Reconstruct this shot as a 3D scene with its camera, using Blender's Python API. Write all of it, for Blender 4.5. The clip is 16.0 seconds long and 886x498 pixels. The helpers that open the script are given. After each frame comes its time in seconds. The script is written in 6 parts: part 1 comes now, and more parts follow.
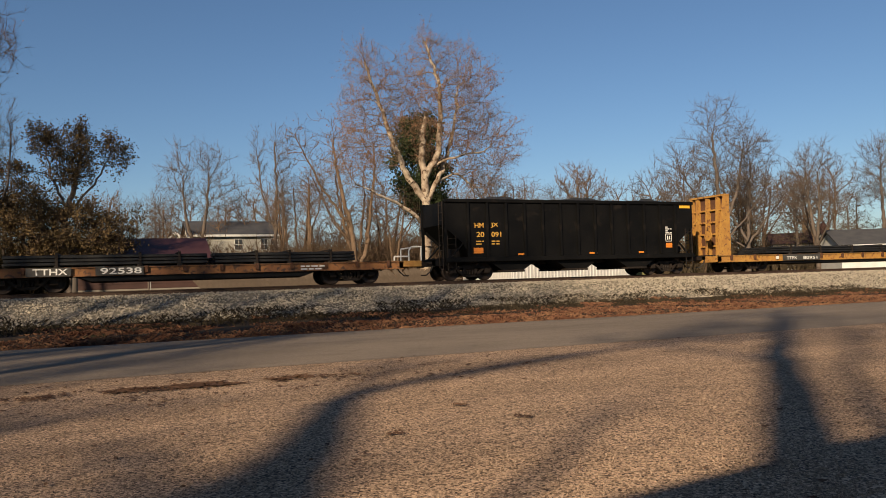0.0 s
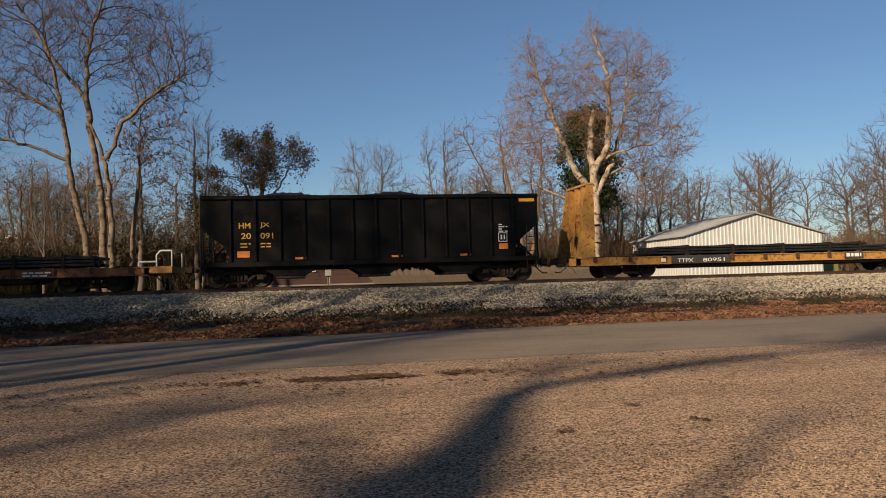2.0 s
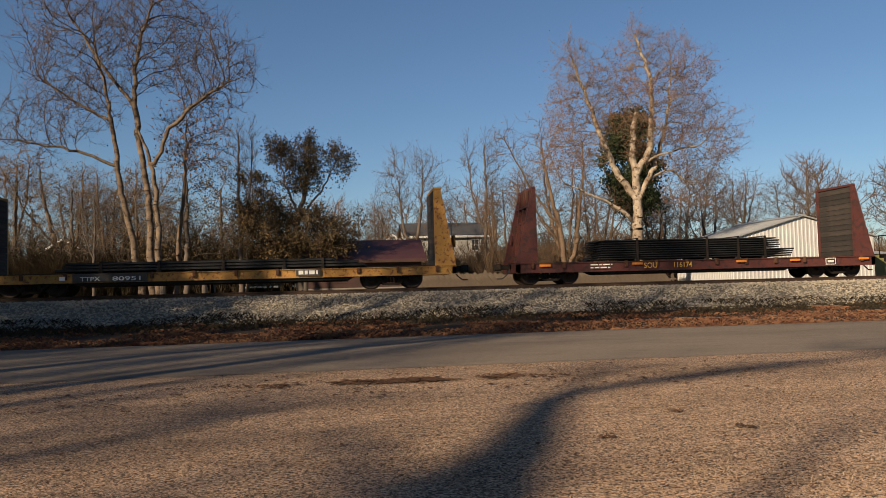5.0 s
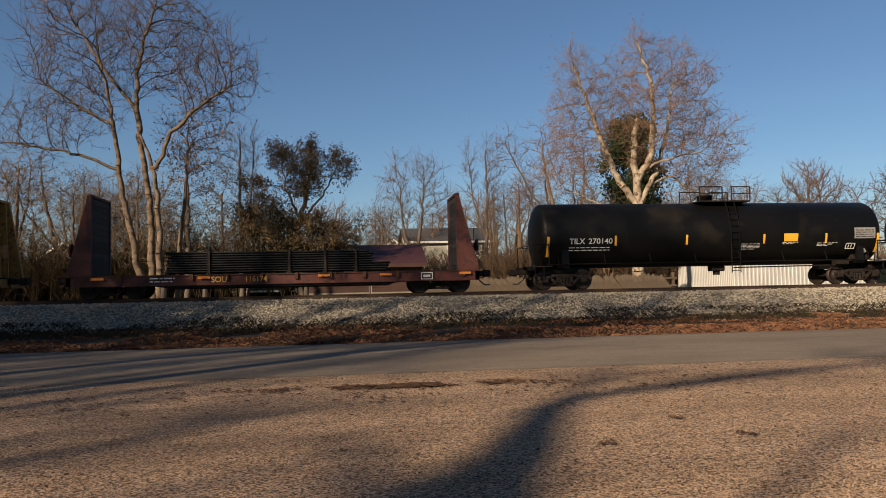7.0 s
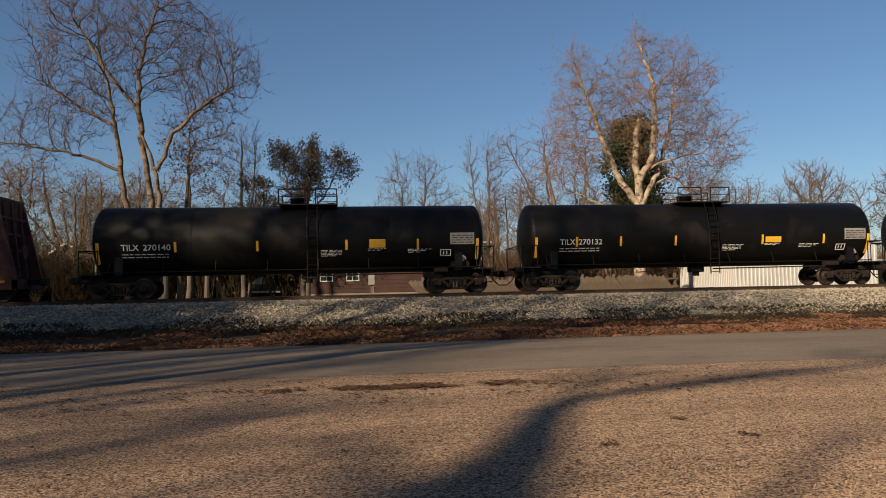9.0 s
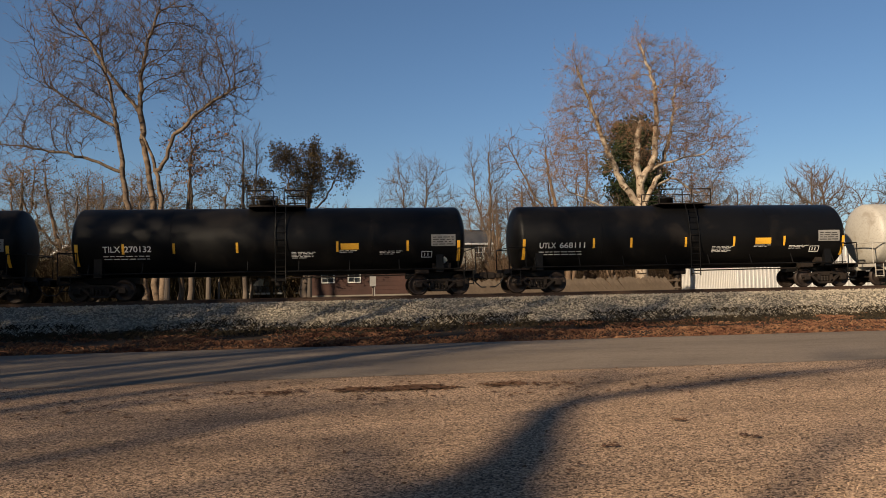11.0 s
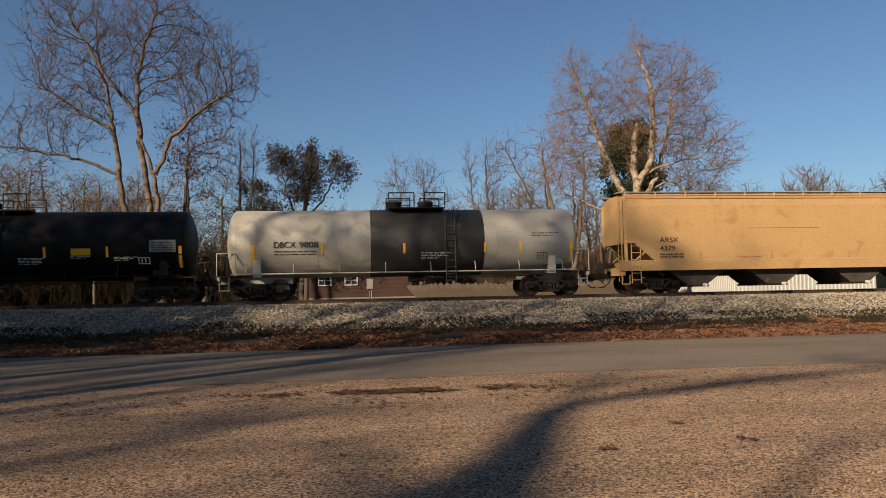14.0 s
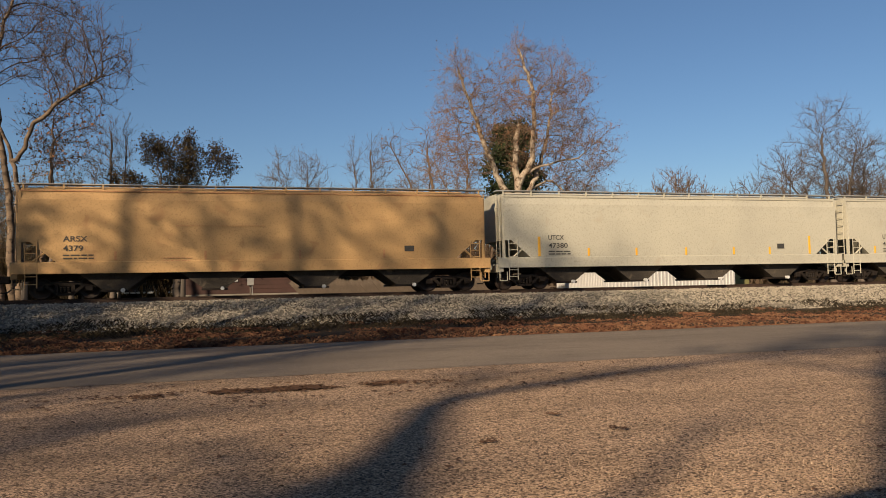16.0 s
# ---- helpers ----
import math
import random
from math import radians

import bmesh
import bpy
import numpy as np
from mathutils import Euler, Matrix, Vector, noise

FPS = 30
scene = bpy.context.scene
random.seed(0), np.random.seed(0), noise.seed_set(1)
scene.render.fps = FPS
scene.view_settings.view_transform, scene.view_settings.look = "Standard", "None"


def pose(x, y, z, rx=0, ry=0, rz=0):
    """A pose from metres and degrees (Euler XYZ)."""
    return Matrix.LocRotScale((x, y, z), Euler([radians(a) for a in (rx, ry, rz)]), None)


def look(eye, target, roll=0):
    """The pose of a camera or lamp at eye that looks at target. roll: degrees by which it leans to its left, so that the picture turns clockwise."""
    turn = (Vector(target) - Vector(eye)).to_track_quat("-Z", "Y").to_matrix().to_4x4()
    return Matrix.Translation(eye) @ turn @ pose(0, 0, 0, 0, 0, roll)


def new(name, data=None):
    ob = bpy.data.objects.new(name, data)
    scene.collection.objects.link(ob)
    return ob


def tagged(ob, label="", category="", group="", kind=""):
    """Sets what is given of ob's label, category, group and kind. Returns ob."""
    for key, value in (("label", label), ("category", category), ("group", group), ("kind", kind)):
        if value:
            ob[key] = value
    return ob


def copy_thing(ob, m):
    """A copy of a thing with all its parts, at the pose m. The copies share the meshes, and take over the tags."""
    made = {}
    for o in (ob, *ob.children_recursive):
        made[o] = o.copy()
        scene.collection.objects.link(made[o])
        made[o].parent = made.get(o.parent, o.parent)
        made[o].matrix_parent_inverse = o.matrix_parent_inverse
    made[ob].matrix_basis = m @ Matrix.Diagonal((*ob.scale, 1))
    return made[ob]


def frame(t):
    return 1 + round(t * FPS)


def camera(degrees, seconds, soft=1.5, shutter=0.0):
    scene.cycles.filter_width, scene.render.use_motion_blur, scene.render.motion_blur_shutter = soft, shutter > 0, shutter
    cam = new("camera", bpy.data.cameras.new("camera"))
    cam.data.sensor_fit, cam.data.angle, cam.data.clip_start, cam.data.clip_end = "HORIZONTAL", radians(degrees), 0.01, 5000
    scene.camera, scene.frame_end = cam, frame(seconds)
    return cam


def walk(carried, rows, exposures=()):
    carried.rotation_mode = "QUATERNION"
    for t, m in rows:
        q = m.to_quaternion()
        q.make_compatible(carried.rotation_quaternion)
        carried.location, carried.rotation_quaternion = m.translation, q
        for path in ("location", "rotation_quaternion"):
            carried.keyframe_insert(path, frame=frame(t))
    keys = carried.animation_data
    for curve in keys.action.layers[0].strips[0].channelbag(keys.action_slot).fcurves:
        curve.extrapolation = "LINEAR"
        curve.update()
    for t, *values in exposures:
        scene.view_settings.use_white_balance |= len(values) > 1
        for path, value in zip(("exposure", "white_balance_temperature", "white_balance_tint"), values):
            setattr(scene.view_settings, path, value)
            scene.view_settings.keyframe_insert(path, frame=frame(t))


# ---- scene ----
# A handheld phone on a parking lot pans after a freight train.
# x runs along the track, y away from the viewer, z up from the lot.
cam = camera(59.53, 16.0, soft=0.9)
# seconds, heading, tilt, lean in degrees
PATH = [
    (0.0, -22.73, 2.06, 1.67),
    (0.5, -19.09, 2.29, 1.65),
    (1.0, -16.18, 2.21, 1.60),
    (1.5, -13.16, 2.08, 1.58),
    (2.0, -10.36, 2.13, 1.57),
    (2.5, -8.54, 2.26, 1.73),
    (3.0, -7.84, 2.30, 1.74),
    (3.5, -7.57, 2.30, 1.72),
    (4.0, -7.49, 2.25, 1.63),
    (6.5, -7.31, 2.90, 1.22),
    (7.0, -7.32, 2.87, 1.17),
    (7.5, -7.26, 2.93, 1.17),
    (8.0, -7.23, 3.00, 1.17),
    (8.5, -7.15, 3.00, 1.22),
    (9.0, -7.20, 2.92, 1.18),
    (11.5, -7.08, 3.05, 1.17),
    (12.0, -7.25, 3.02, 1.06),
    (12.5, -7.31, 3.00, 0.96),
    (13.0, -7.20, 3.09, 0.95),
    (13.5, -7.12, 3.11, 0.99),
    (14.0, -7.32, 3.23, 1.12),
    (14.5, -8.57, 3.19, 1.14),
    (15.0, -10.96, 2.79, 1.12),
    (15.5, -13.47, 2.78, 1.05),
    (16.0, -15.87, 2.78, 1.18),
]
walk(cam, [(t, pose(0, 0, 1.6, 90 + tilt, lean, heading)) for t, heading, tilt, lean in PATH])

# ---- light ----
SUN_HEADING, SUN_HEIGHT = radians(225.7), radians(24)
world = bpy.data.worlds.new("sky")
scene.world = world
world.use_nodes = True
wn, wl = world.node_tree.nodes, world.node_tree.links
sky = wn.new("ShaderNodeTexSky")
sky.sky_type, sky.sun_disc = "NISHITA", False
sky.sun_elevation, sky.sun_rotation = SUN_HEIGHT, SUN_HEADING
sky.air_density, sky.dust_density, sky.ozone_density = 1.0, 0.25, 4.6
wl.new(sky.outputs[0], wn["Background"].inputs[0])
wn["Background"].inputs[1].default_value = 0.0555
sun = new("sun", bpy.data.lights.new("sun", "SUN"))
sun.data.energy, sun.data.angle, sun.data.color = 5.0, radians(1.1), (1.0, 0.80, 0.56)
toward = Vector((math.sin(SUN_HEADING) * math.cos(SUN_HEIGHT), math.cos(SUN_HEADING) * math.cos(SUN_HEIGHT), math.sin(SUN_HEIGHT)))
sun.matrix_world = look(toward * 60, (0, 0, 0))
scene.view_settings.exposure = 0.593


# ---- materials ----
def material(name, a, b, scale=2.0, fine=40.0, rough=0.8, metal=0.0, bump=0.15, c=None, patch=0.6, vary=0.0, gloss=0.5, stretch=(1, 1, 1)):
    """Two base colours in broad stains, a fine grain, an optional third colour for rust or dirt in patches."""
    m = bpy.data.materials.new(name)
    m.use_nodes = True
    n, l = m.node_tree.nodes, m.node_tree.links
    s = n["Principled BSDF"]
    tc = n.new("ShaderNodeTexCoord")
    mp = n.new("ShaderNodeMapping")
    mp.inputs["Scale"].default_value = stretch
    l.new(tc.outputs["Object"], mp.inputs[0])

    def tex(sc, detail=5, d=0.0):
        t = n.new("ShaderNodeTexNoise")
        t.inputs["Scale"].default_value, t.inputs["Detail"].default_value, t.inputs["Distortion"].default_value = sc, detail, d
        l.new(mp.outputs[0], t.inputs["Vector"])
        return t

    def ramp(src, lo, hi):
        r = n.new("ShaderNodeMapRange")
        r.inputs["From Min"].default_value, r.inputs["From Max"].default_value = lo, hi
        l.new(src, r.inputs["Value"])
        return r.outputs[0]

    def mix(fac, x, y):
        k = n.new("ShaderNodeMix")
        k.data_type = "RGBA"
        l.new(fac, k.inputs[0])
        for sock, v in ((k.inputs[6], x), (k.inputs[7], y)):
            if isinstance(v, tuple):
                sock.default_value = (*v, 1)
            else:
                l.new(v, sock)
        return k.outputs[2]

    broad, grain = tex(scale), tex(fine, 3)
    col = mix(ramp(broad.outputs[0], 0.35, 0.65), a, b)
    dark = tuple(v * 0.62 for v in a)
    col = mix(ramp(grain.outputs[0], 0.5, 0.85), col, dark)
    if c:
        blot = tex(scale * 2.3, 8, 0.6)
        col = mix(ramp(blot.outputs[0], patch, patch + 0.12), col, c)
    if vary:
        info = n.new("ShaderNodeObjectInfo")
        hsv = n.new("ShaderNodeHueSaturation")
        l.new(col, hsv.inputs["Color"])
        r = n.new("ShaderNodeMapRange")
        r.inputs["To Min"].default_value, r.inputs["To Max"].default_value = 1 - vary, 1 + vary
        l.new(info.outputs["Random"], r.inputs["Value"])
        l.new(r.outputs[0], hsv.inputs["Value"])
        col = hsv.outputs[0]
    l.new(col, s.inputs["Base Color"])
    rr = n.new("ShaderNodeMapRange")
    rr.inputs["To Min"].default_value, rr.inputs["To Max"].default_value = max(rough - 0.1, 0), min(rough + 0.1, 1)
    l.new(broad.outputs[0], rr.inputs["Value"])
    l.new(rr.outputs[0], s.inputs["Roughness"])
    s.inputs["Metallic"].default_value = metal
    s.inputs["Specular IOR Level"].default_value = gloss
    if bump:
        bp = n.new("ShaderNodeBump")
        bp.inputs["Strength"].default_value, bp.inputs["Distance"].default_value = bump, 0.02
        l.new(grain.outputs[0], bp.inputs["Height"])
        l.new(bp.outputs[0], s.inputs["Normal"])
    return m



def chip_seal(name, pale, mid, dark, size, relief=0.8):
    """Stone chips rolled into tar: single chips of several tints, broad worn tracks and stains."""
    m = bpy.data.materials.new(name)
    m.use_nodes = True
    n, l = m.node_tree.nodes, m.node_tree.links
    s = n["Principled BSDF"]
    tc = n.new("ShaderNodeTexCoord")
    chips = n.new("ShaderNodeTexVoronoi")
    chips.inputs["Scale"].default_value = size
    l.new(tc.outputs["Object"], chips.inputs["Vector"])
    tint = n.new("ShaderNodeSeparateColor")
    l.new(chips.outputs["Color"], tint.inputs[0])
    ramp = n.new("ShaderNodeValToRGB")
    e = ramp.color_ramp.elements
    e[0].position, e[0].color = 0.0, (*dark, 1)
    e[1].position, e[1].color = 1.0, (*pale, 1)
    k = ramp.color_ramp.elements.new(0.45)
    k.color = (*mid, 1)
    l.new(tint.outputs[0], ramp.inputs[0])
    col = ramp.outputs[0]
    mp = n.new("ShaderNodeMapping")
    mp.inputs["Scale"].default_value = (0.35, 1, 1)
    l.new(tc.outputs["Object"], mp.inputs[0])
    for sc, lo, hi, amount, src in ((0.45, 0.40, 0.66, 0.34, mp), (2.2, 0.52, 0.72, 0.30, mp), (9.0, 0.55, 0.75, 0.28, tc)):
        t = n.new("ShaderNodeTexNoise")
        t.inputs["Scale"].default_value, t.inputs["Detail"].default_value = sc, 6
        l.new(src.outputs["Object" if src is tc else 0], t.inputs["Vector"])
        r = n.new("ShaderNodeMapRange")
        r.inputs["From Min"].default_value, r.inputs["From Max"].default_value = lo, hi
        r.inputs["To Max"].default_value = amount
        l.new(t.outputs[0], r.inputs["Value"])
        x = n.new("ShaderNodeMix")
        x.data_type = "RGBA"
        l.new(r.outputs[0], x.inputs[0])
        l.new(col, x.inputs[6])
        x.inputs[7].default_value = (*[v * 0.55 for v in dark], 1)
        col = x.outputs[2]
    l.new(col, s.inputs["Base Color"])
    s.inputs["Roughness"].default_value = 0.95
    s.inputs["Specular IOR Level"].default_value = 0.15
    bp = n.new("ShaderNodeBump")
    bp.inputs["Strength"].default_value, bp.inputs["Distance"].default_value = relief, 0.012
    l.new(tint.outputs[1], bp.inputs["Height"])
    l.new(bp.outputs[0], s.inputs["Normal"])
    return m


LOT = chip_seal("chip_seal", (0.70, 0.475, 0.305), (0.29, 0.19, 0.12), (0.040, 0.028, 0.020), 52, 0.8)
ROAD = chip_seal("asphalt", (0.255, 0.202, 0.152), (0.212, 0.168, 0.127), (0.135, 0.108, 0.084), 70, 0.25)
EARTH = material("bare_winter_soil", (0.0328, 0.0246, 0.0172), (0.0615, 0.0435, 0.0287), 0.5, 14, 1, bump=0.8, gloss=0.1)
FIELD = material("winter_lawn", (0.0697, 0.0738, 0.0287), (0.1148, 0.0943, 0.0451), 0.12, 9, 1, bump=0.8, gloss=0.1)
GRAVEL_BED = material("ballast_bed", (0.13, 0.113, 0.088), (0.20, 0.172, 0.132), 0.8, 24, 1, bump=1.0, gloss=0.1)
STONE = material("ballast_stone", (0.31, 0.268, 0.205), (0.40, 0.345, 0.265), 3.0, 18, 0.95, bump=0.3, gloss=0.2, c=(0.125, 0.11, 0.09), patch=0.54)
STRAW = material("dry_grass", (0.123, 0.0558, 0.0328), (0.205, 0.1107, 0.0615), 1.3, 12, 1, bump=0, gloss=0.1, c=(0.0615, 0.0262, 0.0172), patch=0.5)
WEED = material("shaded_dead_weed", (0.023, 0.018, 0.0115), (0.0451, 0.0344, 0.0213), 1.2, 12, 1, bump=0, gloss=0.1)
THICKET = material("dark_thicket_bark", (0.055, 0.042, 0.027), (0.10, 0.075, 0.046), 1.0, 12, 1, bump=0, gloss=0.1)
CHIP = material("loose_stone_chip", (0.33, 0.23, 0.155), (0.13, 0.09, 0.062), 30.0, 90, 0.9, bump=0, gloss=0.2, c=(0.50, 0.38, 0.27), patch=0.6)
LEAF = material("fallen_leaf", (0.0697, 0.0369, 0.023), (0.123, 0.0656, 0.0369), 3, 30, 0.9, bump=0, gloss=0.2)
RUST_RAIL = material("rusty_rail", (0.041, 0.0238, 0.0164), (0.0656, 0.0377, 0.0246), 1.5, 30, 0.8, 0.3)
TIE = material("creosoted_oak", (0.0615, 0.0451, 0.0344), (0.0984, 0.0779, 0.0615), 2, 25, 0.95, vary=0.3)
BLACK = material("black_car_paint", (0.0035, 0.0035, 0.0038), (0.006, 0.0057, 0.0057), 0.35, 20, 0.5, bump=0.05, c=(0.012, 0.010, 0.0085), patch=0.55, gloss=0.16)
COALBLACK = material("coal_car_paint", (0.003, 0.003, 0.0032), (0.006, 0.0056, 0.0053), 0.7, 20, 0.6, bump=0.06, c=(0.012, 0.0095, 0.008), patch=0.62, gloss=0.12)
BAND = material("worn_black_band", (0.0246, 0.023, 0.0213), (0.0369, 0.0336, 0.0303), 0.8, 15, 0.65, bump=0.08, c=(0.0574, 0.0492, 0.041), patch=0.6)
IRON = material("greasy_iron", (0.013, 0.010, 0.0085), (0.028, 0.020, 0.015), 2, 25, 0.7, 0.2, c=(0.045, 0.027, 0.019), patch=0.6, gloss=0.25)
WHEEL = material("wheel_steel", (0.0287, 0.0197, 0.0156), (0.0492, 0.0328, 0.0246), 2, 25, 0.6, 0.5)
YELLOW = material("faded_yellow_paint", (0.3936, 0.205, 0.0394), (0.3116, 0.1476, 0.0328), 3.0, 22, 0.7, bump=0.1, c=(0.1312, 0.0492, 0.0205), patch=0.54)
ORANGE = material("weathered_orange_paint", (0.22, 0.095, 0.028), (0.15, 0.06, 0.022), 2.2, 22, 0.75, bump=0.1, c=(0.055, 0.027, 0.016), patch=0.52)
RED = material("oxide_red_paint", (0.0943, 0.023, 0.0164), (0.0697, 0.018, 0.0139), 1.6, 22, 0.75, bump=0.1, c=(0.041, 0.0164, 0.0131), patch=0.50)
WHITE = material("dirty_white_paint", (0.3854, 0.3608, 0.3157), (0.3362, 0.3116, 0.2665), 0.5, 14, 0.55, bump=0.05, c=(0.246, 0.2132, 0.1722), patch=0.60)
TAN = material("tan_car_paint", (0.445, 0.276, 0.121), (0.397, 0.242, 0.106), 0.45, 14, 0.65, bump=0.05, c=(0.329, 0.184, 0.082), patch=0.6, gloss=0.3)
TANRUST = material("tan_rust_streaks", (0.379, 0.180, 0.081), (0.451, 0.253, 0.117), 1.2, 18, 0.8, bump=0.06)
CREAM = material("pale_grey_car_paint", (0.443, 0.412, 0.323), (0.390, 0.363, 0.288), 0.45, 14, 0.6, bump=0.05, c=(0.372, 0.328, 0.248), patch=0.64)
BOARD = material("weathered_plank", (0.0213, 0.0164, 0.0131), (0.0451, 0.0344, 0.0271), 2, 20, 0.95, bump=0.3, stretch=(0.2, 1, 3), vary=0.35)
PLATE = material("dark_steel_load", (0.0131, 0.0131, 0.0139), (0.0246, 0.023, 0.0221), 1.5, 20, 0.55, 0.4, c=(0.0656, 0.041, 0.0287), patch=0.66)
COAL = material("coal", (0.0098, 0.0098, 0.0098), (0.0164, 0.0164, 0.0164), 3, 30, 0.7, bump=0.5)
# hopper undersides: grimy brown, with the shade under the car put into the colour
SHADED_GRIME = material("shaded_hopper_grime", (0.041, 0.0344, 0.0279), (0.0656, 0.0541, 0.0426), 1.2, 16, 0.9, bump=0.1, c=(0.0984, 0.0779, 0.0574), patch=0.6, gloss=0.2)
RUSTED = material("rusted_steel", (0.0697, 0.0328, 0.0197), (0.1066, 0.0508, 0.0279), 2.0, 22, 0.9, bump=0.15, gloss=0.2)
INK_W = material("white_lettering", (0.72, 0.70, 0.66), (0.6, 0.58, 0.54), 3, 30, 0.7, bump=0)
INK_K = material("black_lettering", (0.03, 0.028, 0.025), (0.05, 0.045, 0.04), 3, 30, 0.7, bump=0)
INK_Y = material("yellow_lettering", (0.55, 0.30, 0.05), (0.48, 0.26, 0.04), 3, 30, 0.7, bump=0)
REFLECT = material("yellow_reflector", (0.80, 0.42, 0.03), (0.72, 0.37, 0.03), 3, 30, 0.5, bump=0)
SAFETY = material("orange_reflector", (0.62, 0.20, 0.02), (0.55, 0.17, 0.02), 3, 30, 0.5, bump=0)
GREYBOX = material("grey_data_panel", (0.246, 0.2378, 0.2214), (0.1968, 0.1886, 0.1804), 3, 30, 0.7, bump=0)
GALV = material("galvanised_sheet", (0.5084, 0.492, 0.4674), (0.4428, 0.4305, 0.41), 0.6, 12, 0.5, 0.15, bump=0.05, c=(0.328, 0.287, 0.246), patch=0.66)
ROOFTIN = material("tin_roof", (0.3772, 0.3731, 0.3608), (0.3116, 0.3075, 0.2952), 0.6, 12, 0.5, 0.2, bump=0.05)
MAROON = material("maroon_roof", (0.0574, 0.0189, 0.0197), (0.0426, 0.0148, 0.0164), 0.6, 18, 0.6, bump=0.1)
REDWALL = material("brick_red_wall", (0.052, 0.021, 0.015), (0.036, 0.016, 0.012), 0.8, 18, 0.85)
CONCRETE = material("concrete_base", (0.20, 0.175, 0.14), (0.15, 0.13, 0.105), 0.8, 18, 0.9)
SIDING = material("pale_siding", (0.3772, 0.3608, 0.3116), (0.328, 0.3116, 0.2706), 0.6, 14, 0.8)
SHINGLE = material("dark_shingle", (0.0369, 0.0369, 0.041), (0.0574, 0.0558, 0.0574), 1.2, 20, 0.9, bump=0.3)
GLASS = material("window_glass", (0.03, 0.035, 0.04), (0.05, 0.055, 0.06), 0.5, 5, 0.1, bump=0)
TRIMW = material("white_trim", (0.574, 0.5658, 0.5412), (0.5084, 0.5002, 0.4756), 1, 20, 0.6, bump=0)
OLDWOOD = material("silvered_fence_wood", (0.123, 0.0984, 0.0779), (0.0779, 0.0615, 0.0492), 1.2, 18, 0.95, bump=0.3, stretch=(1, 1, 0.15), vary=0.35)
OLIVE = material("olive_panel", (0.1804, 0.164, 0.0574), (0.1476, 0.1353, 0.0492), 0.8, 15, 0.8)
BARK_PALE = material("sycamore_bark", (0.42, 0.345, 0.26), (0.21, 0.155, 0.11), 1.6, 14, 0.9, bump=0.4, c=(0.10, 0.066, 0.044), patch=0.52, gloss=0.15)
BARK_TAN = material("tan_trunk_bark", (0.20, 0.145, 0.10), (0.105, 0.076, 0.055), 1.8, 14, 0.9, bump=0.4, c=(0.055, 0.04, 0.03), patch=0.52, gloss=0.15)
BARK = material("grey_bark", (0.0943, 0.0738, 0.059), (0.1353, 0.1066, 0.0861), 1.4, 12, 0.95, bump=0.3, gloss=0.15)
BARK_WARM = material("warm_twig_bark", (0.11, 0.073, 0.048), (0.165, 0.112, 0.074), 1.0, 12, 0.95, bump=0.2, gloss=0.15)
TWIG = material("dark_twig_bark", (0.0697, 0.0492, 0.0377), (0.1066, 0.0754, 0.0574), 1.0, 12, 0.95, bump=0, gloss=0.1)
TWIG_RED = material("reddish_twig_bark", (0.15, 0.098, 0.066), (0.225, 0.155, 0.105), 1.0, 12, 0.95, bump=0, gloss=0.1)
LEAF_RUST = material("clinging_brown_leaf", (0.20, 0.092, 0.05), (0.27, 0.135, 0.072), 0.9, 9, 0.9, bump=0, gloss=0.15)
LEAF_OLIVE = material("dull_olive_leaf", (0.078, 0.055, 0.027), (0.15, 0.10, 0.047), 0.8, 9, 0.9, bump=0, gloss=0.15)
NEEDLE = material("pine_needle", (0.0246, 0.0344, 0.0148), (0.0451, 0.0574, 0.0246), 0.9, 9, 0.9, bump=0, gloss=0.15)
TRUCKPAINT = material("black_truck_paint", (0.0098, 0.0098, 0.0115), (0.0148, 0.0148, 0.0164), 1, 10, 0.25, bump=0)
CHROME = material("bright_trim", (0.492, 0.492, 0.492), (0.41, 0.41, 0.41), 2, 10, 0.3, 0.6, bump=0)
RUBBER = material("rubber", (0.0164, 0.0164, 0.0164), (0.0246, 0.0246, 0.0246), 2, 20, 0.9, bump=0)


